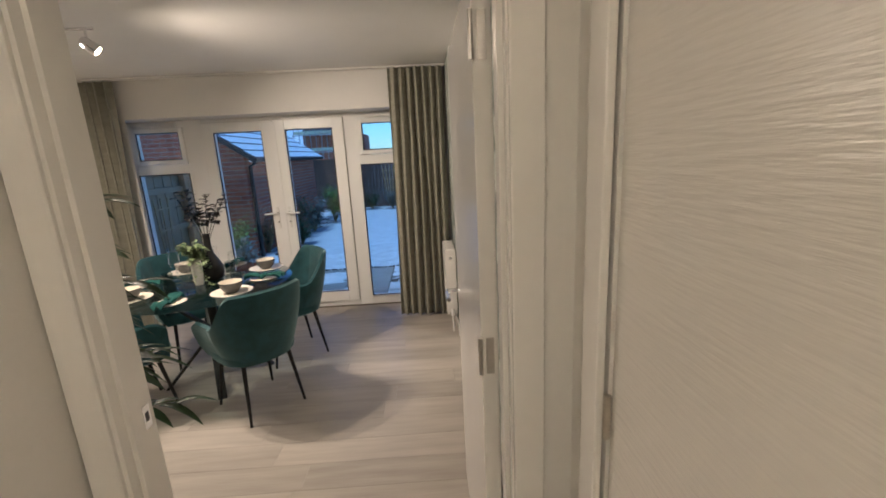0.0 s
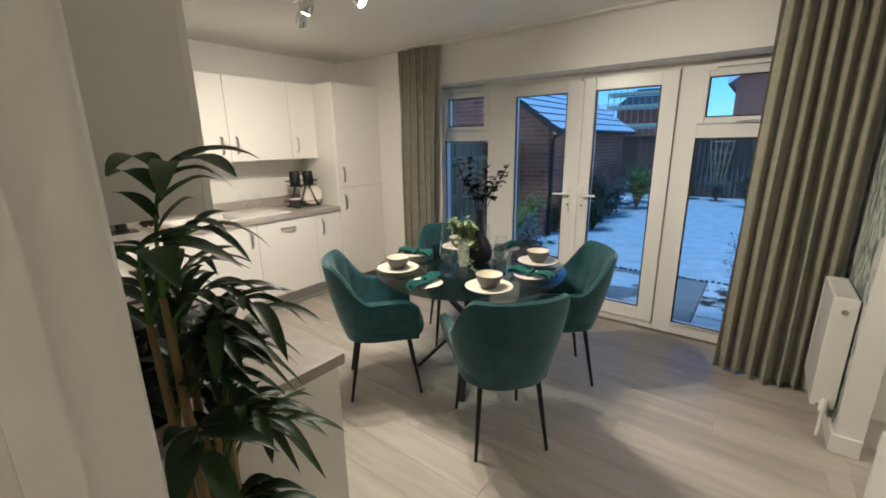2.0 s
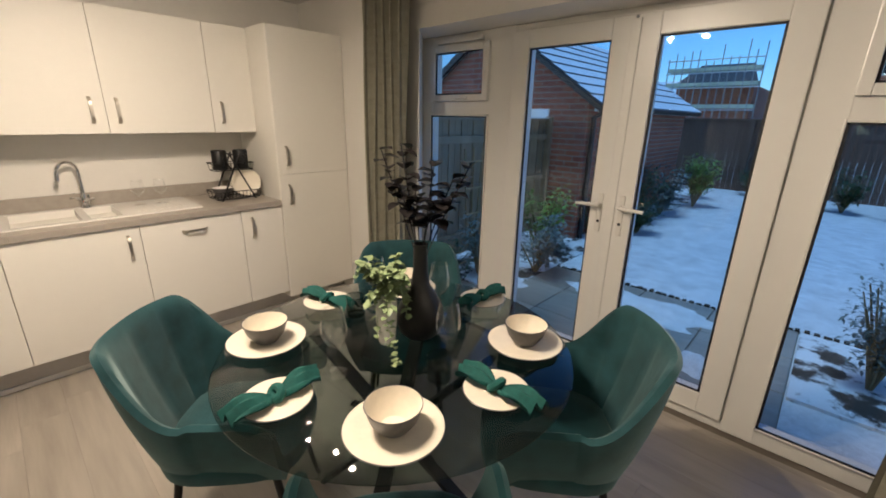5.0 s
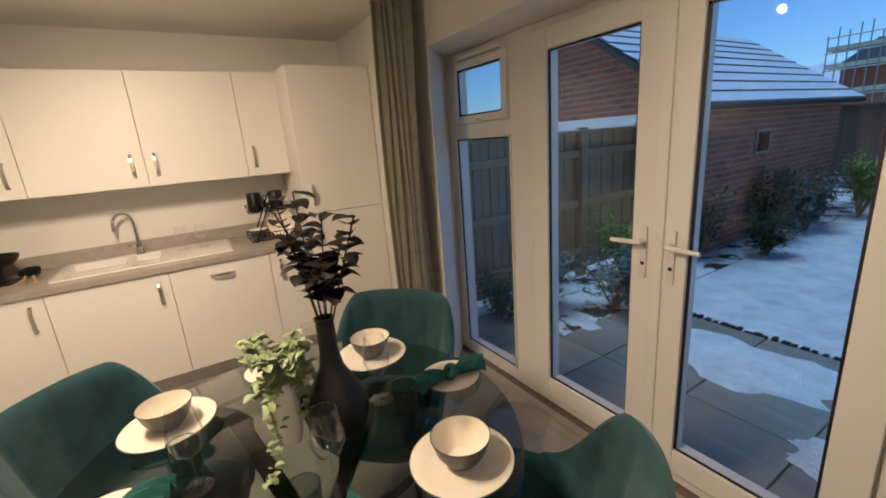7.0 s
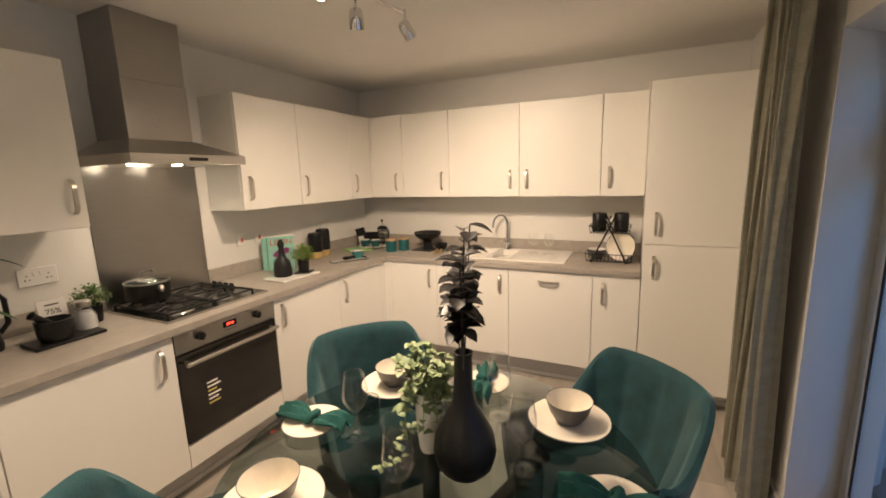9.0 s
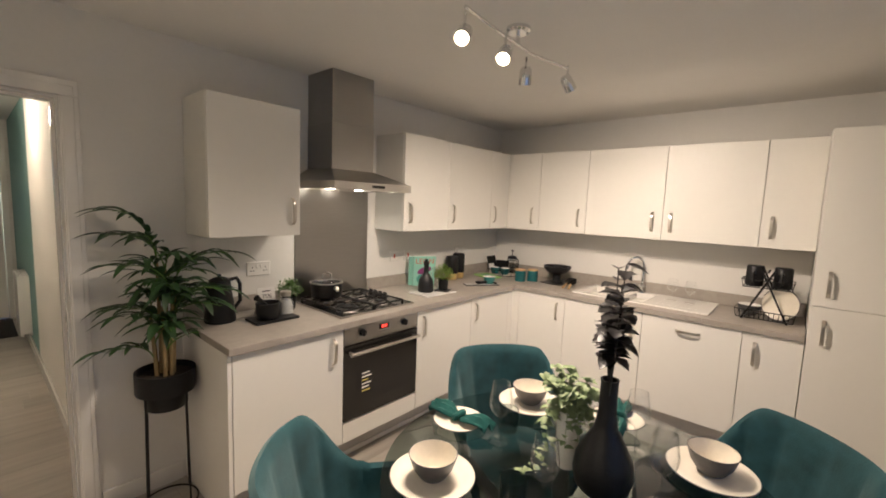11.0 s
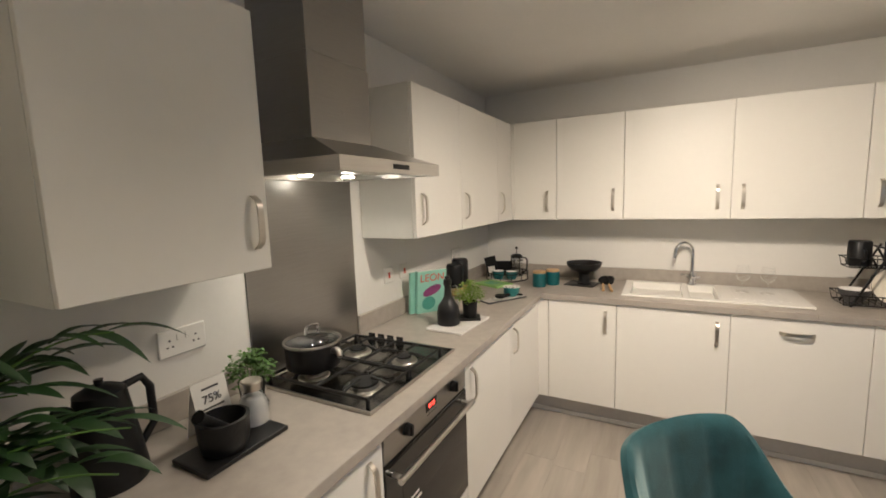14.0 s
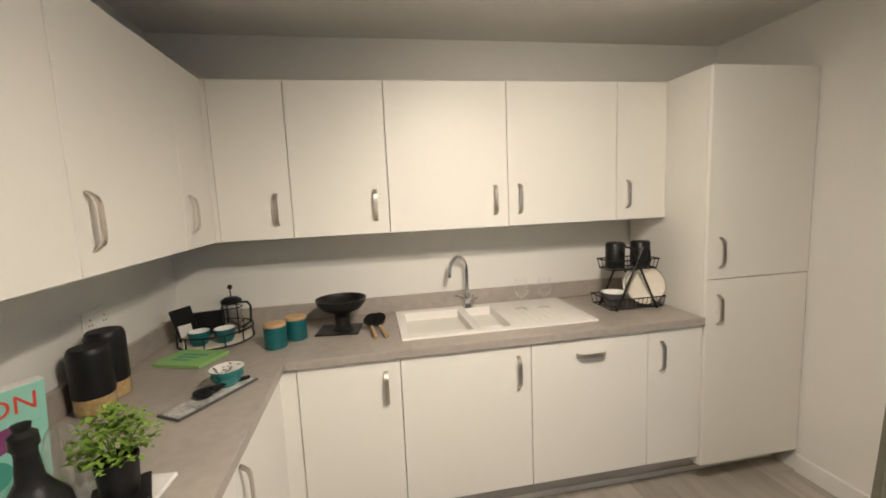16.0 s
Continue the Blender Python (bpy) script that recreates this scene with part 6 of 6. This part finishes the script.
# garage
ga = thing("garage", (0, 0, 0), "red brick garage with snow covered tiled roof", "garage")
gx0, gx1, gy0, gy1, ez, az = -6.26, -3.2, 8.3, 12.9, 1.80, 2.86
gm = (gx0 + gx1) / 2
bm = bmesh.new()
pro = [(gx0, GZ - 0.1), (gx1, GZ - 0.1), (gx1, ez), (gm, az), (gx0, ez)]
f0 = [bm.verts.new((x, gy0, z)) for x, z in pro]
f1 = [bm.verts.new((x, gy1, z)) for x, z in pro]
bm.faces.new(f0)
bm.faces.new(f1[::-1])
for k in range(5):
    bm.faces.new((f0[k], f1[k], f1[(k + 1) % 5], f0[(k + 1) % 5]))
put("wall", bm, M["brick"], ga)
bm = bmesh.new()
for s in (1, -1):
    xe = gx1 + 0.22 if s > 0 else gx0 - 0.22
    slope = (az - ez) / (gx1 - gm)
    n = 9
    for i in range(n):
        u0, u1 = i / n, (i + 1) / n + 0.02
        xa, xb = gm + (xe - gm) * u0, gm + (xe - gm) * u1
        za, zb = az + 0.06 - abs(xa - gm) * slope, az + 0.06 - abs(xb - gm) * slope
        lo = [bm.verts.new(c) for c in ((xa, gy0 - 0.12, za), (xb, gy0 - 0.12, zb), (xb, gy1 + 0.1, zb), (xa, gy1 + 0.1, za))]
        hi = [bm.verts.new((v.co.x, v.co.y, v.co.z + (0.012 if j in (0, 3) else 0.035))) for j, v in enumerate(lo)]
        bm.faces.new(hi).material_index = 0
        for j in range(4):
            bm.faces.new((lo[j], lo[(j + 1) % 4], hi[(j + 1) % 4], hi[j])).material_index = 1
put("roof", bm, [M["snow_roof"], M["roof"]], ga)
bm = bmesh.new()
slope = (az - ez) / (gx1 - gm)
for s in (1, -1):
    xe = gx1 + 0.22 if s > 0 else gx0 - 0.22
    q = [(gm, az + 0.05), (xe, az + 0.05 - abs(xe - gm) * slope), (xe, az - 0.03 - abs(xe - gm) * slope), (gm, az - 0.03)]
    a = [bm.verts.new((x, gy0 - 0.13, z)) for x, z in q]
    b = [bm.verts.new((x, gy0 - 0.08, z)) for x, z in q]
    bm.faces.new(a)
    bm.faces.new(b[::-1])
    for k in range(4):
        bm.faces.new((a[k], b[k], b[(k + 1) % 4], a[(k + 1) % 4]))
put("verge", bm, M["gutter"], ga)
bm = bmesh.new()
add_tube(bm, [(gx1 + 0.22, gy0 - 0.1, ez - 0.12), (gx1 + 0.22, gy1 + 0.1, ez - 0.12)], 0.05, 10)
add_tube(bm, [(gx1 + 0.2, gy0 + 0.1, ez - 0.14), (gx1 + 0.05, gy0 + 0.1, ez - 0.25), (gx1 + 0.05, gy0 + 0.1, GZ)], 0.035, 10)
put("gutter", bm, M["gutter"], ga, True)
box("fascia", gx1 + 0.12, gx1 + 0.16, gy0 - 0.08, gy1 + 0.08, ez - 0.17, ez - 0.04, M["upvc"], ga)
gw = new("window")
gw.parent, gw.location = ga, (gx1, 10.17, 1.06)
box("frame", 0.0, 0.03, -0.19, 0.19, 0.0, 0.30, M["scaffold"], gw, 0.004)
for k in range(2):
    box("pane", 0.03, 0.034, -0.165 + 0.17 * k, -0.005 + 0.17 * k, 0.025, 0.275, M["black_gloss"], gw)
box("garage_door", -5.9, -3.75, gy0 - 0.04, gy0 - 0.005, GZ, 1.66, M["upvc"], ga, 0.01)


fl = structure(thing("fence_side", (-3.78, 5.45, GZ), "weathered close-board garden fence with snow on its rail", "fence"), "weathered close-board garden fence with snow on its rail", "fence")
bm = bmesh.new()
for y in (0.0, 1.8, 2.8):
    add_box(bm, 0.0, 0.09, y, y + 0.09, 0, 1.66, 0.006)
for z in (0.25, 0.8, 1.35):
    add_box(bm, 0.0, 0.045, 0.0, 2.85, z, z + 0.08, 0.004)
add_box(bm, -0.05, 0.06, 0.0, 2.85, 1.60, 1.63, 0.004)
put("frame", bm, M["fence"], fl)
box("snow_cap", -0.045, 0.055, 0.0, 2.85, 1.631, 1.645, M["snow_roof"], fl, 0.005)
bme = bmesh.new()
add_box(bme, -0.022, -0.002, 0.0, 0.096, 0.05, 1.60, 0.003)
board = mesh_of("board", bme, M["fence"])
for k in range(28):
    b = new("board", board)
    b.location, b.parent = (-0.006 * (k % 2), k * 0.102, 0), fl
bm = bmesh.new()
for k in range(150):
    add_box(bm, -6 + k * 0.12, -6 + k * 0.12 + 0.114, 15.5, 15.52 + 0.008 * (k % 2), GZ, 1.58)
add_box(bm, -6, 12, 15.46, 15.52, 1.58, 1.62)
for k in range(10):
    add_box(bm, -6 + k * 1.8, -5.9 + k * 1.8, 15.42, 15.52, GZ, 1.62)
structure(put("fence_back", bm, M["fence_dark"]), "dark timber garden fence across the far end", "fence")
tr = thing("trellis", (-1.28, 15.40, 0.35), "fan shaped pale wooden trellis against the far fence", "trellis")
bm = bmesh.new()
for k in range(-2, 3):
    add_tube(bm, [(k * 0.045, 0, -0.4), (k * 0.14, 0, 1.15)], 0.014, 6)
for z in (0.2, 0.5, 0.8, 1.08):
    hwid = 0.10 + 0.16 * (z + 0.4) / 1.5
    add_tube(bm, [(-hwid, -0.02, z), (hwid, -0.02, z)], 0.014, 6)
put("slats", bm, M["wood"], tr)
tr2 = thing("trellis", (-3.70, 6.6, 0.45), "fan shaped pale wooden trellis on the side fence", "trellis")
bm = bmesh.new()
for k in range(-1, 2):
    add_tube(bm, [(0, k * 0.07, -0.4), (0, k * 0.16, 0.75)], 0.011, 6)
for z in (0.0, 0.3, 0.6):
    add_tube(bm, [(0.015, -0.08 - 0.1 * (z + 0.4), z), (0.015, 0.08 + 0.1 * (z + 0.4), z)], 0.011, 6)
put("slats", bm, M["wood"], tr2)


def shrub(at, h, w, seed, m, n=520, leaf=0.08):
    ob = thing("shrub", (at[0], at[1], GZ), "leafy garden shrub dusted with snow", "shrub", "garden shrubs")
    rng = random.Random(seed)
    bm, bl = bmesh.new(), bmesh.new()
    tips = []
    for k in range(15):
        a, r = rng.uniform(0, 6.283), rng.uniform(0.25, 1) * w * 0.5
        tip = Vector((r * math.cos(a), r * math.sin(a), h * rng.uniform(0.55, 1.0)))
        add_tube(bm, [(0, 0, -0.02), tuple(tip * 0.5 + Vector((0, 0, 0.05))), tuple(tip)], [0.012, 0.008, 0.004], 5)
        tips.append(tip)
    for k in range(n):
        tip = rng.choice(tips)
        p = tip * rng.uniform(0.35, 1.05) + Vector((rng.gauss(0, 0.05), rng.gauss(0, 0.05), rng.gauss(0, 0.05)))
        p.z = max(0.03, p.z)
        d = Vector((rng.gauss(0, 1), rng.gauss(0, 1), rng.uniform(-0.2, 0.9)))
        add_leaf(bl, p, d, leaf * rng.uniform(0.7, 1.3), leaf * 0.42, 0.3, segs=2)
    put("stem", bm, M["cane"], ob)
    put("foliage", bl, m, ob)
    return ob


SHRUBS = [(-2.88, 6.75, 0.62, 0.75, "leaf_garden", 0.075), (-3.30, 6.25, 0.62, 0.6, "leaf_garden", 0.07), (-3.30, 7.5, 0.85, 0.8, "leaf_lime", 0.085),
          (-3.15, 8.7, 0.95, 0.85, "leaf_dark", 0.07), (-2.70, 9.35, 0.55, 0.6, "leaf_dark", 0.07), (-2.98, 10.0, 0.95, 0.75, "leaf_dark", 0.08),
          (-2.85, 11.0, 0.85, 0.95, "leaf_garden", 0.11), (-2.62, 12.3, 0.95, 0.7, "leaf_lime", 0.10), (-2.9, 13.4, 0.9, 0.8, "leaf_dark", 0.08),
          (-1.9, 14.9, 0.6, 0.9, "leaf_dark", 0.08), (-1.2, 14.8, 0.6, 0.6, "leaf_garden", 0.08), (-0.42, 13.9, 0.85, 0.95, "leaf_dark", 0.10),
          (0.6, 13.6, 0.75, 1.2, "leaf_garden", 0.10), (-0.22, 6.42, 0.72, 0.55, "leaf_garden", 0.05), (0.1, 6.7, 0.6, 0.5, "leaf_garden", 0.05), (-3.4, 5.85, 0.4, 0.45, "leaf_dark", 0.06)]
for k, (x, y, h, w, mm, leaf) in enumerate(SHRUBS):
    shrub((x, y), h, w, 20 + k, M[mm], 700, leaf)

# far houses
ho = thing("house", (0, 0, 0), "red brick house with snow edged gable", "house")
bm = bmesh.new()
pro = [(-2.1, GZ), (8.0, GZ), (8.0, 4.6), (2.95, 8.4), (-2.1, 4.6)]
f0 = [bm.verts.new((x, 30.0, z)) for x, z in pro]
f1 = [bm.verts.new((x, 38.0, z)) for x, z in pro]
bm.faces.new(f0)
bm.faces.new(f1[::-1])
for k in range(5):
    bm.faces.new((f0[k], f1[k], f1[(k + 1) % 5], f0[(k + 1) % 5]))
put("wall", bm, M["brick"], ho)
bm = bmesh.new()
for x0, z0, x1, z1 in ((-2.5, 4.3, 2.95, 8.45), (8.4, 4.3, 2.95, 8.45)):
    q = [bm.verts.new(c) for c in ((x0, 29.7, z0), (x1, 29.7, z1), (x1, 38.3, z1), (x0, 38.3, z0))]
    r = [bm.verts.new(v.co + Vector((0, 0, 0.25))) for v in q]
    bm.faces.new(r)
    for k in range(4):
        bm.faces.new((q[k], q[(k + 1) % 4], r[(k + 1) % 4], r[k]))
put("roof", bm, M["snow_roof"], ho)
for x in (0.3, 3.2):
    w_ = new("window")
    w_.parent, w_.location = ho, (x, 29.97, 3.6)
    box("frame", -0.45, 0.45, -0.05, 0.0, 0, 1.2, M["upvc"], w_)
    box("pane", -0.41, 0.41, -0.06, -0.051, 0.05, 1.10, M["black_gloss"], w_)
h2 = thing("unfinished_house", (0, 0, 0), "unfinished house wrapped in scaffolding and pale sheeting", "building site")
bm = bmesh.new()
add_box(bm, -9.0, -5.0, 33, 40, GZ, 3.6)
put("wall", bm, M["brick"], h2)
bm = bmesh.new()
for z in (2.3, 3.5, 4.3):
    add_box(bm, -9.3, -4.7, 31.8, 32.6, z, z + 0.2)
put("sheeting", bm, M["net"], h2)
bm = bmesh.new()
rng = random.Random(3)
for k in range(13):
    x = -9.3 + k * 0.39
    add_tube(bm, [(x, 31.8, GZ), (x, 31.8, 4.6 + rng.uniform(0.2, 1.2))], 0.03, 5)
for z in (2.2, 3.4, 4.2, 4.9):
    add_tube(bm, [(-9.4, 31.75, z), (-4.6, 31.75, z + 0.0)], 0.03, 5)
put("scaffold_pole", bm, M["scaffold"], h2)
bm = bmesh.new()
q = [bm.verts.new(c) for c in ((-9.2, 32.8, 3.6), (-4.8, 32.8, 3.6), (-5.6, 35.5, 5.0), (-8.4, 35.5, 5.0))]
bm.faces.new(q)
put("roof", bm, M["roof"], h2)
h3 = thing("house", (0, 0, 0), "distant low house with a snowy roof", "house")
bm = bmesh.new()
add_box(bm, -32, -10.5, 44, 50, GZ, 3.2)
put("wall", bm, M["brick"], h3)
bm = bmesh.new()
q = [bm.verts.new(c) for c in ((-32.4, 43.6, 3.1), (-10.2, 43.6, 3.1), (-10.6, 47, 5.0), (-32, 47, 5.0), (-32.4, 50.4, 3.1), (-10.2, 50.4, 3.1))]
bm.faces.new(q[:4])
bm.faces.new((q[3], q[2], q[5], q[4]))
bm.faces.new((q[1], q[5], q[2]))
put("roof", bm, M["snow_roof"], h3)

# ---- paving and floor boards ----
pav = structure(box("pavement", -3.6, -0.61, 5.4, 7.10, GZ - 0.1, GZ - 0.012, M["joint"]), "grey concrete slab patio with patches of snow", "patio")
bme = bmesh.new()
add_box(bme, 0.004, 0.592, 0.004, 0.556, 0, 0.014, 0.003)
slab = mesh_of("slab", bme, M["slab"])
for i in range(5):
    for j in range(3):
        if i == 0 and j > 0:
            continue
        b = new("slab", slab)
        b.matrix_basis, b.parent = pose(-3.6 + i * 0.598, 5.41 + j * 0.562, GZ - 0.012), pav


rng = random.Random(6)
for k, (cx, cy, rx, ry) in enumerate(((-1.75, 6.62, 0.62, 0.33), (-1.05, 5.95, 0.22, 0.16), (-2.9, 6.3, 0.18, 0.12))):
    bm = bmesh.new()
    mid = bm.verts.new((cx, cy, GZ + 0.014))
    ring = []
    for i in range(48):
        a = 2 * math.pi * i / 48
        w = 1 + 0.14 * math.sin(3 * a + k) + 0.10 * math.sin(7 * a) + rng.uniform(-0.09, 0.09)
        ring.append(bm.verts.new((cx + rx * w * math.cos(a), cy + ry * w * math.sin(a), GZ + 0.0035)))
    inner = [bm.verts.new(v.co.lerp(mid.co, 0.25) + Vector((0, 0, 0.006))) for v in ring]
    for i in range(48):
        bm.faces.new((ring[i], ring[(i + 1) % 48], inner[(i + 1) % 48], inner[i]))
        bm.faces.new((inner[i], inner[(i + 1) % 48], mid))
    structure(put("snow_patch", bm, M["snow"], None, True), "melting snow patch on the patio slabs", "snow")
bm = bmesh.new()
for k in range(66):
    x = -2.80 + k * 0.06
    add_box(bm, x, x + rng.uniform(0.03, 0.055), 7.09, 7.09 + rng.uniform(0.03, 0.06), GZ - 0.02, GZ + rng.uniform(0.004, 0.02))
tagged(put("edging", bm, M["soil"]), "dark soil edge between patio and lawn", "edging", kind="stuff")


def floor_area(x0, x1, y0, y1, seed):
    rng = random.Random(seed)
    pw, pl = 0.184, 1.22
    meshes = {}
    y, row = y0, 0
    while y < y1 - 0.01:
        w = min(pw, y1 - y)
        x = x0 - rng.uniform(0.1, 1.1)
        while x < x1:
            a, b = max(x, x0), min(x + pl, x1)
            if b - a > 0.03:
                key = (round(b - a, 3), round(w, 3))
                if key not in meshes:
                    bme = bmesh.new()
                    add_box(bme, 0.0004, b - a - 0.0004, 0.0004, w - 0.0004, -0.006, 0.0, 0.0008)
                    meshes[key] = mesh_of("plank", bme, M["plank"])
                p = new("plank", meshes[key])
                p.location, p.parent = (a, y, 0), floor
            x += pl
        y += w
        row += 1


floor_area(-3.85, 0.26, 1.58, 5.12, 1)
floor_area(-0.835, 0.28, -3.06, 1.58, 2)
floor_area(0.26, 2.0, 3.0, 4.88, 3)
